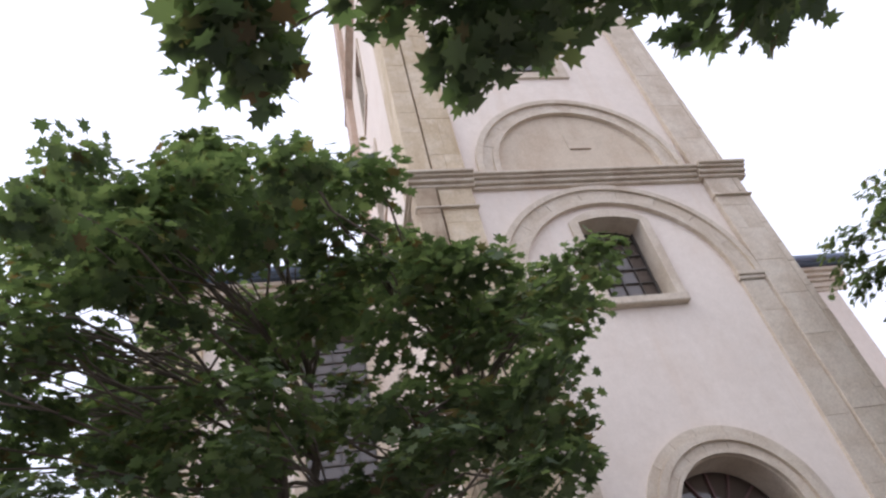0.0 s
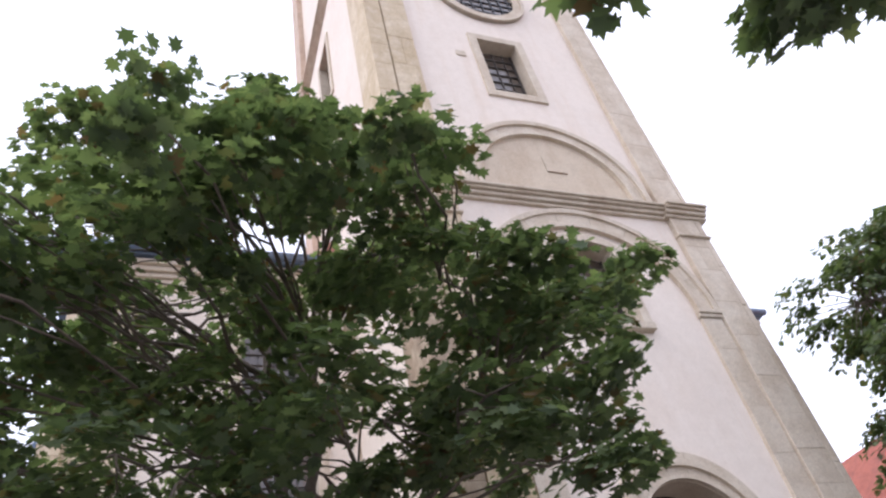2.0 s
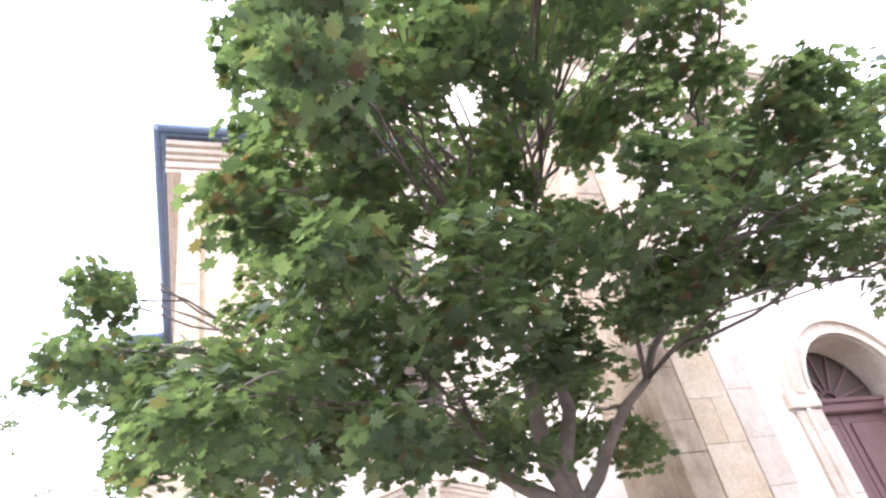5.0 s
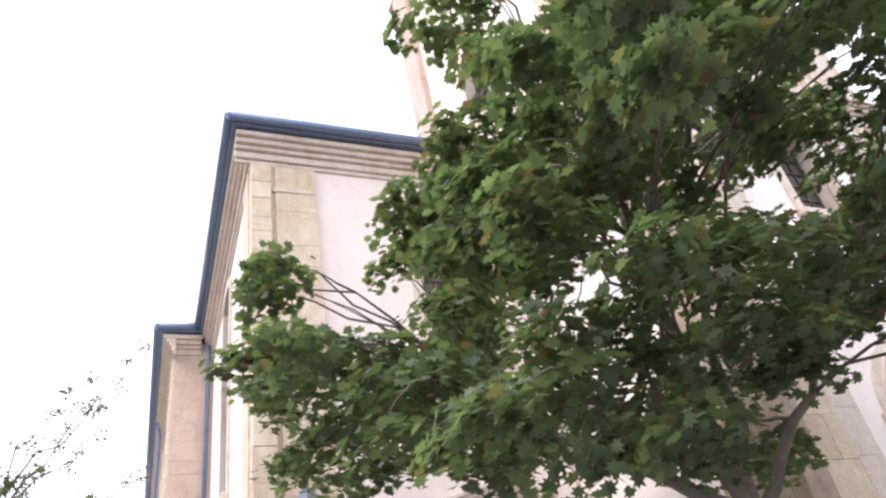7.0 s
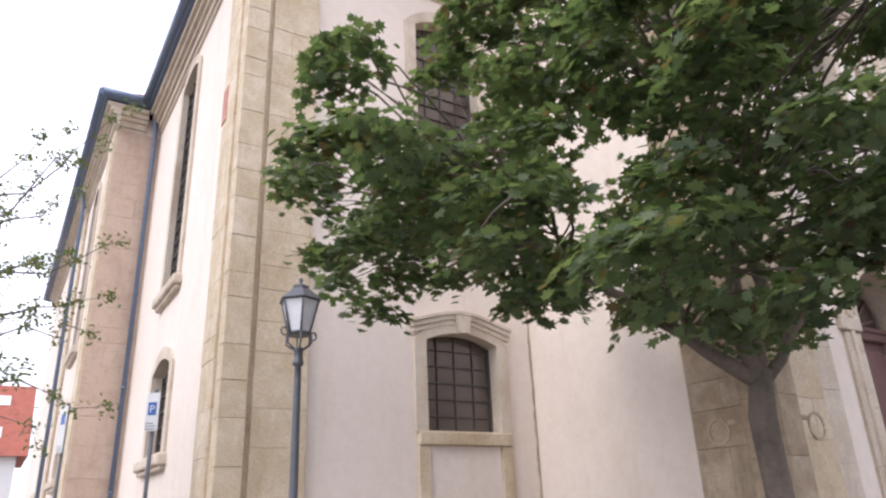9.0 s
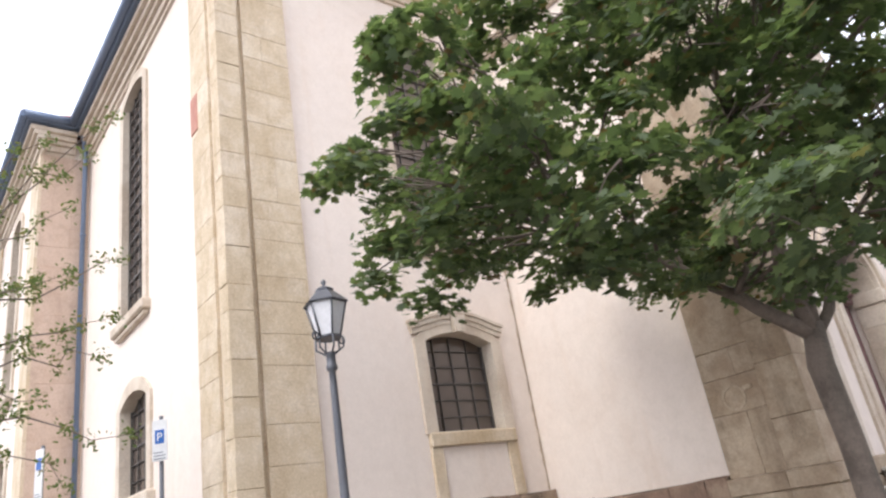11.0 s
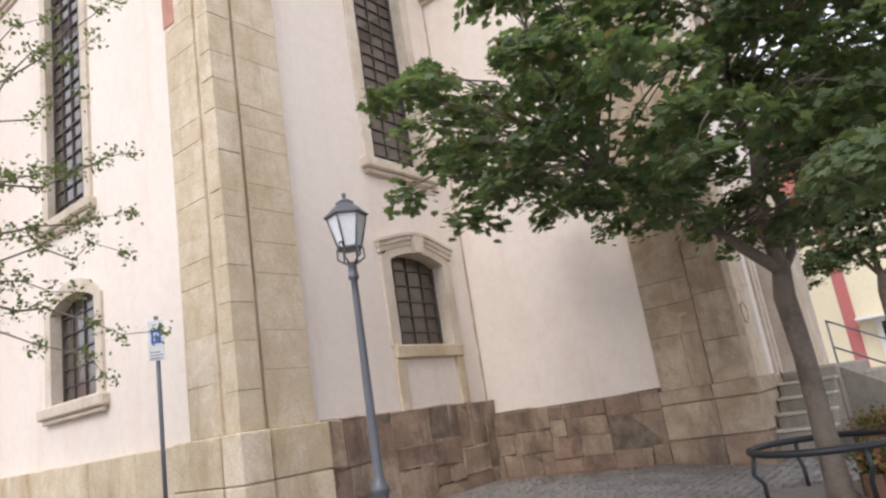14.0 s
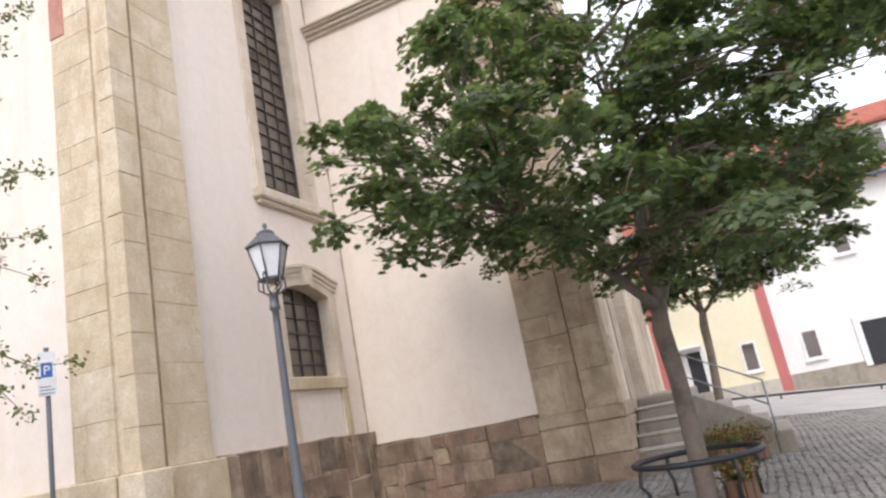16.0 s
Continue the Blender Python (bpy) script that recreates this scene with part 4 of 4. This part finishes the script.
CROWN_SHELL = [
    (1.25, -7.25, 5.3, 0.53), (2.5, -6.5, 5.05, 0.53), (5.25, -7.25, 4.55, 0.53), (1.5, -4.25, 5.8, 0.53), (0.75, -6.75, 4.3, 0.34), (2.0, -4.0, 3.55, 0.44),
    (4.5, -6.5, 3.8, 0.53), (2.5, -6.75, 3.05, 0.53), (3.25, -7.5, 5.8, 0.53), (0.75, -7.75, 4.55, 0.25), (1.75, -3.0, 4.05, 0.53), (1.75, -5.75, 4.8, 0.53),
    (0.5, -7.0, 2.55, 0.44), (-0.5, -5.25, 3.8, 0.15), (4.0, -6.75, 5.55, 0.53), (1.75, -9.0, 4.3, 0.15), (3.75, -5.0, 3.05, 0.25), (-0.25, -4.0, 3.8, 0.15),
    (4.0, -2.5, 4.3, 0.53), (5.0, -7.0, 3.55, 0.25), (3.5, -5.75, 4.55, 0.53), (2.75, -8.75, 4.8, 0.25), (-0.5, -4.75, 4.55, 0.08), (1.0, -6.5, 5.05, 0.53)]
CROWN_TIPS = [
    (0.75, -8.5, 4.05, 0.1), (1.25, -4.5, 4.55, 0.53), (5.25, -8.0, 4.3, 0.15), (-0.25, -3.75, 4.3, 0.1), (3.75, -8.25, 5.3, 0.1), (1.25, -7.75, 5.8, 0.25),
    (4.5, -8.0, 2.8, 0.08), (4.0, -4.5, 4.05, 0.53), (4.0, -8.0, 4.05, 0.25), (2.75, -5.0, 6.3, 0.53), (0.5, -4.0, 3.3, 0.25), (0.75, -7.25, 3.55, 0.15),
    (2.5, -8.0, 5.55, 0.44), (1.0, -4.75, 5.8, 0.34), (2.5, -6.0, 2.55, 0.15), (3.75, -8.5, 5.05, 0.08), (1.0, -4.75, 3.05, 0.25), (-0.25, -5.0, 4.05, 0.15),
    (0.5, -7.5, 3.55, 0.08), (1.0, -3.0, 4.55, 0.34), (1.0, -6.5, 6.3, 0.53), (2.0, -5.75, 2.8, 0.25), (5.25, -5.75, 4.3, 0.53), (-0.5, -4.0, 4.05, 0.08)]
CROWN_SPRAYS = [
    (3.75, -8.0, 4.55, 0.1), (0.0, -4.5, 3.3, 0.25), (0.75, -5.75, 3.8, 0.25), (3.75, -5.5, 6.3, 0.53), (2.75, -4.75, 3.3, 0.34), (3.25, -9.0, 4.55, 0.08),
    (1.0, -8.0, 4.05, 0.25), (1.0, -7.0, 6.8, 0.25), (4.75, -8.0, 2.8, 0.08), (3.75, -5.5, 2.8, 0.08), (2.25, -3.75, 5.8, 0.44), (5.75, -6.25, 5.3, 0.53),
    (4.25, -5.75, 4.05, 0.53), (-0.5, -5.25, 4.55, 0.08), (2.0, -7.25, 5.8, 0.53), (4.5, -8.25, 4.3, 0.08), (4.5, -3.25, 3.55, 0.15), (1.5, -5.25, 5.8, 0.53),
    (2.5, -3.0, 5.3, 0.53), (0.75, -8.5, 3.55, 0.08), (2.25, -3.5, 3.3, 0.1), (-0.75, -5.0, 3.8, 0.08), (5.0, -7.5, 3.3, 0.08), (-0.5, -4.75, 4.8, 0.08)]
CROWN_TWIGS = [
    (3.5, -8.25, 4.8, 0.08), (0.5, -8.5, 4.3, 0.08), (0.5, -2.75, 3.55, 0.08), (0.5, -3.5, 3.05, 0.08), (1.0, -2.5, 4.55, 0.1), (1.0, -4.0, 5.55, 0.1),
    (2.25, -5.25, 2.8, 0.1), (4.75, -8.25, 3.3, 0.08), (4.25, -7.75, 4.8, 0.08), (-0.25, -3.25, 4.3, 0.08), (5.5, -5.0, 4.05, 0.15), (-0.5, -5.75, 3.55, 0.08),
    (-0.25, -4.0, 3.3, 0.08), (1.0, -5.25, 2.8, 0.15), (1.0, -7.75, 3.05, 0.1), (1.75, -8.75, 5.05, 0.08), (2.5, -8.5, 5.3, 0.15), (4.25, -5.0, 2.8, 0.08),
    (0.75, -8.25, 4.3, 0.08), (2.75, -5.5, 4.3, 0.53), (5.5, -8.0, 4.55, 0.08), (4.25, -8.25, 4.3, 0.08), (4.25, -6.25, 6.3, 0.34), (1.25, -7.25, 2.3, 0.1)]
maple("maple tree with forked grey trunk before the church", (*TREE, ground_z(*TREE) - 0.1), (3.07, -5.64, 2.18),
      [(1.7, -4.5, 3.35, 0.68), (2.75, -5.75, 6.0, 0.7), (3.3, -6.0, 5.4, 0.62), (4.7, -6.4, 4.0, 0.5)], CROWN_HEART + CROWN_SHELL + CROWN_TIPS + CROWN_SPRAYS + CROWN_TWIGS, 3, 1.15, 0.081, 0.112, 0.28, 0.9)
maple("smaller maple tree standing beyond the portal steps", (12.0, -5.5, 0.0), (12.0, -5.7, 2.7),
      [(12.1, -5.9, 6.2, 0.7), (11.9, -7.2, 3.8, 0.5), (12.0, -4.8, 4.2, 0.5)], [
    (11.8, -7.6, 4.0, 0.85), (12.0, -5.1, 4.5, 0.8), (12.0, -6.2, 5.2, 1.2), (12.3, -7.2, 5.3, 1.0), (11.8, -5.6, 6.4, 1.1), (12.2, -5.8, 7.0, 0.9), (12.9, -5.4, 6.0, 1.0), (12.6, -5.6, 7.0, 0.7), (12.5, -6.6, 7.2, 0.7), (12.3, -7.0, 6.6, 0.9), (12.0, -7.6, 3.5, 0.8), (12.0, -6.3, 3.8, 0.9), (12.0, -5.0, 3.9, 0.8), (12.0, -5.6, 3.35, 0.65), (12.0, -6.6, 3.4, 0.7), (11.9, -4.6, 3.4, 0.65), (12.1, -7.6, 4.0, 0.7), (12.3, -5.9, 4.1, 0.9)], 5, 1.5, 0.085, 0.1)
maple("maple tree with a low leafy branch over the path", (7.6, -13.6, -0.95), (7.5, -13.5, 1.8),
      [(7.2, -13.4, 5.2, 0.7), (5.0, -11.4, 3.5, 0.4), (8.4, -12.6, 4.2, 0.6)], [
    (7.2, -13.3, 5.5, 1.4), (8.4, -12.4, 4.2, 1.0), (6.0, -12.4, 4.0, 0.8), (6.0, -11.9, 3.8, 0.3), (4.77, -11.15, 2.82, 0.08), (4.62, -11.06, 2.89, 0.1), (4.23, -10.99, 2.97, 0.1), (4.04, -10.97, 3.04, 0.08), (3.8, -10.95, 2.99, 0.08), (3.81, -10.82, 2.91, 0.05), (3.57, -10.98, 3.05, 0.07), (3.08, -10.96, 2.96, 0.07), (3.1, -10.85, 2.89, 0.04)], 8, 1.0, 0.066, 0.13, 0.17)


def sparse_tree():
    rng = np.random.default_rng(21)
    t = thing("thorn_tree", "sparse thorn tree with thin leafy twigs", "tree")
    bx, by = -4.4, 1.3
    g = ground_z(bx, by)
    fork = Vector((bx, by, 2.1))
    part("trunk", tube(bmesh.new(), [(bx, by, g - 0.1), (bx + 0.04, by, 1.0), fork], [0.11, 0.09, 0.07], 10), BARK, t)
    places, normals, sizes = [], [], []
    ends = []
    for i in range(26):
        a = rng.uniform(-math.pi, math.pi)
        ends.append((bx + rng.uniform(1.2, 2.5) * math.cos(a), by + rng.uniform(1.2, 2.5) * math.sin(a), rng.uniform(1.9, 4.2)))
    ends += [(-1.5, -0.6, 3.65), (-1.65, -0.8, 3.15), (-1.4, -0.9, 2.35), (-1.45, -0.6, 4.35), (-1.95, -0.6, 4.9), (-1.8, -0.6, 5.6), (-1.55, -0.6, 6.2), (-2.2, -0.4, 5.8), (-2.0, -0.9, 4.0), (-2.1, -0.2, 3.4), (-2.2, -0.9, 2.7), (-2.1, 0.1, 4.3), (-2.0, -1.0, 1.9)]
    for e in ends:
        path = limb_path(fork, e, 0.5, rng, 12, 0.07)
        bm = bmesh.new()
        tube(bm, path, [0.03 * (1 - 0.9 * i / 12) for i in range(13)], 6)
        for p in path[3:]:
            m = int(rng.integers(30, 48))
            places.append(np.array(p) + rng.normal(size=(m, 3)) * 0.055)
            normals.append(rng.normal(size=(m, 3)) + np.array((0, 0, 0.8)))
            sizes.append(0.045 * rng.uniform(0.7, 1.3, m))
        for j in range(8):
            s = path[int(rng.integers(2, 7))]
            q = limb_path(s, s + Vector(rng.normal(size=3)) * 0.17 + Vector((0.1, -0.05, -0.05)), 0.03, rng, 3, 0.05)
            tube(bm, q, [0.008, 0.006, 0.005, 0.003], 4)
            for p in q[1:]:
                m = int(rng.integers(10, 20))
                places.append(np.array(p) + rng.normal(size=(m, 3)) * 0.06)
                normals.append(rng.normal(size=(m, 3)) + np.array((0, 0, 0.8)))
                sizes.append(0.05 * rng.uniform(0.7, 1.3, m))
        part("limb", bm, BARK, t)
    me = leaf_mesh("crown", np.concatenate(places), np.concatenate(normals), np.concatenate(sizes), OVAL_SHAPE, rng)
    me.materials.append(LEAF_THIN)
    c = new("crown", me)
    c.parent = t
    tagged(c, "sparse small yellow-green leaves", kind="stuff")


sparse_tree()


# ---- tree guard, planter ----
def tree_guard():
    g = ground_z(*TREE)
    r, h = 0.74, 0.5
    tg = thing("tree_guard", "round dark iron tree guard on bent legs", "tree guard", at=(*TREE, g))
    pts = [(r * math.cos(radians(a)), r * math.sin(radians(a)), h) for a in range(0, 361, 10)]
    part("ring_rail", tube(bmesh.new(), pts, [0.035] * len(pts), 8), IRON, tg)
    for a in (35, 125, 215, 305):
        c, s = math.cos(radians(a)), math.sin(radians(a))
        part("leg", tube(bmesh.new(), [(r * c, r * s, h), (1.06 * r * c, 1.06 * r * s, h * 0.6), (0.95 * r * c, 0.95 * r * s, 0.2), (0.95 * r * c, 0.95 * r * s, -0.05)], [0.024] * 4, 8), IRON, tg)


tree_guard()


def planter(x, y, z, w, h=0.42):
    p = thing("flower_tub", "weathered wooden flower tub with red and yellow plants", "planter", at=(x, y, z))
    for k in range(12):
        a = 2 * math.pi * k / 12
        bm = boxed((-0.5 * w * 0.5, -0.02, 0), (0.5 * w * 0.5, 0.02, h), 0.006)
        bm.transform(Matrix.Rotation(a, 4, "Z") @ Matrix.Translation((0, w, 0)))
        part("stave", bm, WOOD, p)
    part("soil", lathe(bmesh.new(), [(w - 0.02, h - 0.12), (w - 0.03, h - 0.04)], (0, 0, 0), 12), EARTH, p)
    rng = np.random.default_rng(int(100 * x))
    n = 900
    q = rng.normal(size=(n, 3)) * np.array((w * 0.55, w * 0.55, 0.09)) + np.array((0, 0, h + 0.1))
    me = leaf_mesh("foliage", q, rng.normal(size=(n, 3)) + np.array((0, 0, 1)), 0.05 * rng.uniform(0.7, 1.3, n), OVAL_SHAPE, rng)
    me.materials.append(FLOWER)
    o = new("foliage", me)
    o.parent = p
    tagged(o, "mixed red, yellow and green bedding plants", kind="stuff")


FLOWER = mat_leaf("bedding_plants", [(0.0, (0.08, 0.12, 0.03)), (0.5, (0.16, 0.15, 0.05)), (0.7, (0.3, 0.22, 0.05)), (0.85, (0.3, 0.07, 0.05)), (1.0, (0.2, 0.1, 0.06))], 0.2)
planter(3.15, -6.0, ground_z(3.15, -6.0) - 0.05, 0.17, 0.24)
planter(5.7, -5.75, ground_z(5.7, -5.75), 0.3, 0.28)
planter(6.3, -6.05, ground_z(6.3, -6.05), 0.3, 0.28)


# ---- houses ----
def small_window(parent, to, u0, u1, z0, z1, name="window"):
    w = part(name, prism(bmesh.new(), rect(u0 - 0.1, u1 + 0.1, z0 - 0.1, z1 + 0.1), [rect(u0, u1, z0, z1)], -0.04, 0.06, to), WHITE_PAINT, parent, "white framed window")
    part("pane", prism(bmesh.new(), rect(u0, u1, z0, z1), [], -0.022, -0.004, to), GLASS, w)
    p, q = Vector(to(u0 - 0.16, -0.14, z0 - 0.17)), Vector(to(u1 + 0.16, 0.0, z0 - 0.1))
    part("sill", boxed(Vector(map(min, p, q)), Vector(map(max, p, q)), 0.01), WHITE_PAINT, w)


def town_house():
    h = thing("town_house", "yellow and white stuccoed town house with red tiled roof", "house")
    X, z0, e = 27.0, 0.2, 7.8
    to = on_x(X)
    part("wall", boxed((X, -7.29, z0 - 0.6), (X + 8, 14, e)), YELLOW, h, "pale yellow stucco wall")
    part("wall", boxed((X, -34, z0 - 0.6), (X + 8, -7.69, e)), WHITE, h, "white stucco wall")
    part("pilaster_strip", boxed((X - 0.04, -7.70, z0 - 0.6), (X + 8, -7.28, e)), RED_PAINT, h, "red painted wall strip")
    part("pilaster_strip", boxed((X - 0.04, -3.05, z0 - 0.6), (X, -2.60, e)), RED_PAINT, h, "red painted wall strip")
    part("canopy", boxed((X - 0.9, -4.55, 2.35), (X, -3.10, 2.47), 0.02), WHITE_PAINT, h, "white entrance canopy")
    part("base_band", boxed((X - 0.03, -7.28, z0 - 0.6), (X, 14, 0.45)), TREAD, h, "grey base band")
    part("base_band", boxed((X - 0.03, -34, z0 - 0.6), (X, -7.70, 0.5)), STEP, h, "grey base band")
    for y in (-6.4, -1.2, 2.5, 6.5):
        small_window(h, to, y - 0.24, y + 0.24, 1.0, 2.1)
        small_window(h, to, y - 0.4, y + 0.4, 5.0, 6.4)
    for y in (-8.83, -14.5, -18.0):
        small_window(h, to, y - 0.26, y + 0.26, 1.04, 2.1)
    for y in (-11.06, -14.5, -18.0):
        small_window(h, to, y - 0.26, y + 0.26, 4.98, 5.97)
    part("door", boxed((X - 0.05, -11.8, 0.3), (X, -10.76, 2.04), 0.02), IRON, h, "dark house door")
    part("door_frame", prism(bmesh.new(), rect(-12.05, -10.52, 0.3, 2.3), [rect(-11.8, -10.76, 0.3, 2.06)], -0.1, 0.01, to), WHITE_PAINT, h)
    part("entrance", boxed((X - 0.055, -4.45, 0.4), (X, -3.85, 2.2), 0.02), IRON, h, "grey glazed entrance")
    part("entrance_frame", prism(bmesh.new(), rect(-4.65, -3.65, 0.2, 2.35), [rect(-4.45, -3.85, 0.2, 2.22)], -0.08, 0.01, to), WHITE_PAINT, h)
    bm = bmesh.new()
    v = [bm.verts.new(p) for p in ((X - 0.5, -34, e), (X - 0.5, 14.4, e), (X + 4, 14.4, e + 4.2), (X + 4, -34, e + 4.2), (X + 8.5, 14.4, e), (X + 8.5, -34, e))]
    for f in ((0, 1, 2, 3), (3, 2, 4, 5), (0, 3, 5), (1, 4, 2), (0, 5, 4, 1)):
        bm.faces.new([v[i] for i in f])
    part("roof", bm, TILE, h, "red tiled roof")
    for y in (-13.2, -18.5):
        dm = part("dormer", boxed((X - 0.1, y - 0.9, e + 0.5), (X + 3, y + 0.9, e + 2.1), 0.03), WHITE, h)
        part("pane", boxed((X - 0.13, y - 0.6, e + 0.75), (X - 0.1, y + 0.6, e + 1.85)), GLASS, dm)
        part("dormer_roof", boxed((X - 0.35, y - 1.1, e + 2.1), (X + 3.2, y + 1.1, e + 2.3), 0.04), TILE, dm)
    part("gutter", tube(bmesh.new(), [(X - 0.56, -34, e), (X - 0.56, 14.4, e)], [0.08, 0.08], 8), METAL, h)


town_house()


def far_house():
    h = thing("far_house", "distant white house with red tiled roof and skylights", "house")
    Y = 42.0
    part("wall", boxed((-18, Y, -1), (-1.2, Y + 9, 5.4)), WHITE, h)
    bm = bmesh.new()
    v = [bm.verts.new(p) for p in ((-18.4, Y - 0.5, 5.4), (-0.6, Y - 0.5, 5.4), (-0.6, Y + 4.5, 10.4), (-18.4, Y + 4.5, 10.4), (-0.6, Y + 9.5, 5.4), (-18.4, Y + 9.5, 5.4))]
    for f in ((0, 1, 2, 3), (3, 2, 4, 5), (0, 3, 5), (1, 4, 2), (0, 5, 4, 1)):
        bm.faces.new([v[i] for i in f])
    part("roof", bm, TILE, h, "red tiled roof")
    for x, z in ((-2.5, 9.2), (-2.7, 6.9), (-8, 8), (-12, 8)):
        y = Y - 0.5 + (z - 5.4)
        bm = boxed((x - 0.5, -0.05, -0.5), (x + 0.5, 0.04, 0.5))
        bm.transform(Matrix.Translation((0, y, z)) @ Matrix.Rotation(radians(-45), 4, "X"))
        part("skylight", bm, WHITE_PAINT, h)
    for x in (-3.5, -7, -11):
        small_window(h, on_y(Y), x - 0.5, x + 0.5, 1.2, 2.6)


far_house()


# ---- downpipes ----
def downpipe(x, y, z1):
    d = thing("downpipe", "blue-grey zinc downpipe in the wall angle", "downpipe")
    part("pipe", tube(bmesh.new(), [(x, y, ground_z(x, y)), (x, y, z1 - 0.6), (x - 0.12, y - 0.2, z1 - 0.1), (x - 0.15, y - 0.3, z1)], [0.055] * 4, 10), METAL, d)
    for z in (1.8, 4.0, 6.2, 8.4):
        part("bracket", tube(bmesh.new(), [(x, y, z), (x, y, z + 0.05)], [0.068, 0.068], 10), METAL, d)


downpipe(-0.14, 7.7, EAVE + 0.2)
downpipe(T_X - 0.2, 13.4, EAVE + 0.2)


# ---- fallen leaves and the red marker ----
def litter():
    rng = np.random.default_rng(31)
    n = 900
    x = 4.95 - np.abs(rng.normal(size=n)) * 0.45
    y = rng.uniform(-4.3, -0.3, n)
    z = np.array([ground_z(a, b) for a, b in zip(x, y)]) + 0.012
    me = leaf_mesh("fallen_leaves", np.stack([x, y, z], 1), rng.normal(size=(n, 3)) * 0.25 + np.array((0, 0, 1)), 0.03 * rng.uniform(0.7, 1.4, n), OVAL_SHAPE, rng)
    me.materials.append(mat_leaf("dry_leaf", [(0.0, (0.3, 0.12, 0.05)), (0.5, (0.25, 0.13, 0.06)), (1.0, (0.38, 0.2, 0.08))], 0.1))
    tagged(new("fallen_leaves", me), "dry orange-brown leaves along the wall foot", "leaves", "", "stuff")


litter()
mk = thing("red_marker", "small red reflector on the tower base", "marker", at=(5.5, -4.47, 0.72))
part("lens", lathe(bmesh.new(), [(0.05, -0.06), (0.055, 0.0), (0.04, 0.05), (0.01, 0.065)], (0, 0, 0), 14), RED_PAINT, mk)


# ---- cobbles ----
def cobbles():
    rng = np.random.default_rng(4)
    shapes = []
    for k in range(6):
        bm = boxed((-0.055, -0.05, -0.06), (0.055, 0.05, 0.0))
        for v in bm.verts:
            v.co += Vector((rng.uniform(-1, 1), rng.uniform(-1, 1), 0)) * 0.014
        bmesh.ops.bevel(bm, geom=[e for e in bm.edges if all(v.co.z > -0.01 for v in e.verts)], offset=0.016, segments=1, affect="EDGES")
        me = bpy.data.meshes.new("cobble")
        bm.to_mesh(me)
        bm.free()
        me.materials.append(COBBLE)
        shapes.append(me)
    verts, faces, count, singles = [], [], 0, 0
    data = [([tuple(v.co) for v in m.vertices], [tuple(p.vertices) for p in m.polygons]) for m in shapes]
    y = -14.0
    row = 0
    while y < 8.0:
        x = -7.5 + (row % 2) * 0.06
        while x < (17.0 if y < -2.2 else 5.0):
            px, py = x + rng.uniform(-0.014, 0.014), y + 0.02 * math.sin(x * 1.1) + rng.uniform(-0.014, 0.014)
            x += 0.125
            if (px > 4.85 and py > -4.6) or (5.35 < px < 10.9 and py > -5.35) or (6.75 < px < 9.55 and py > -6.85):
                continue
            if (px - TREE[0]) ** 2 + (py - TREE[1]) ** 2 < 0.55:
                continue
            if (px > -0.16 and py > -0.28) or (px > -1.18 and py > 7.7):
                continue
            z, k, a = ground_z(px, py) + rng.uniform(-0.008, 0.008), int(rng.integers(6)), rng.uniform(-0.2, 0.2)
            if 3.6 < px < 5.2 and -5.9 < py < -4.7 and singles < 300:
                o = new("cobble", shapes[k])
                o.parent = GROUND
                o.matrix_basis = pose(px, py, z, 0, 0, math.degrees(a))
                singles += 1
                continue
            c, s = math.cos(a), math.sin(a)
            n0 = len(verts)
            vs, fs = data[k]
            verts += [(px + c * u - s * w, py + s * u + c * w, z + q) for u, w, q in vs]
            faces += [tuple(n0 + i for i in f) for f in fs]
        y += 0.115
        row += 1
    me = bpy.data.meshes.new("cobble_field")
    me.from_pydata(verts, [], faces)
    me.materials.append(COBBLE)
    o = new("cobble_field", me)
    o.parent = GROUND
    tagged(o, "grey setts laid in wavy rows", kind="stuff")



cobbles()


# ---- paving towards the houses ----
def pavement():
    xs = [14 + i for i in range(14)]
    ys = [-34 + 2 * i for i in range(25)]
    bm = bmesh.new()
    g = [[bm.verts.new((x, y, ground_z(x, y) + 0.012)) for y in ys] for x in xs]
    for i in range(len(xs) - 1):
        for j in range(len(ys) - 1):
            bm.faces.new((g[i][j], g[i + 1][j], g[i + 1][j + 1], g[i][j + 1]))
    structure("pavement", bm, PAVING, "pale worn paving in front of the town houses", "pavement")
    # black tube on posts, drawn as the thin dark line across the paving
    k = thing("kerb_line", "low black tube on short posts along the paving edge", "rail")
    pts = [(21.0, y, ground_z(21, y) + 0.16) for y in range(-16, 3)]
    part("rail", tube(bmesh.new(), pts, [0.04] * len(pts), 8), IRON, k)
    for y in range(-16, 3, 3):
        part("post", tube(bmesh.new(), [(21.0, y, ground_z(21, y) - 0.05), (21.0, y, ground_z(21, y) + 0.16)], [0.03, 0.03], 8), IRON, k)


PAVING = mat_plain("pale_paving", (0.42, 0.39, 0.36), 0.9, 0, 0.85, 1.2, 0.3)
pavement()
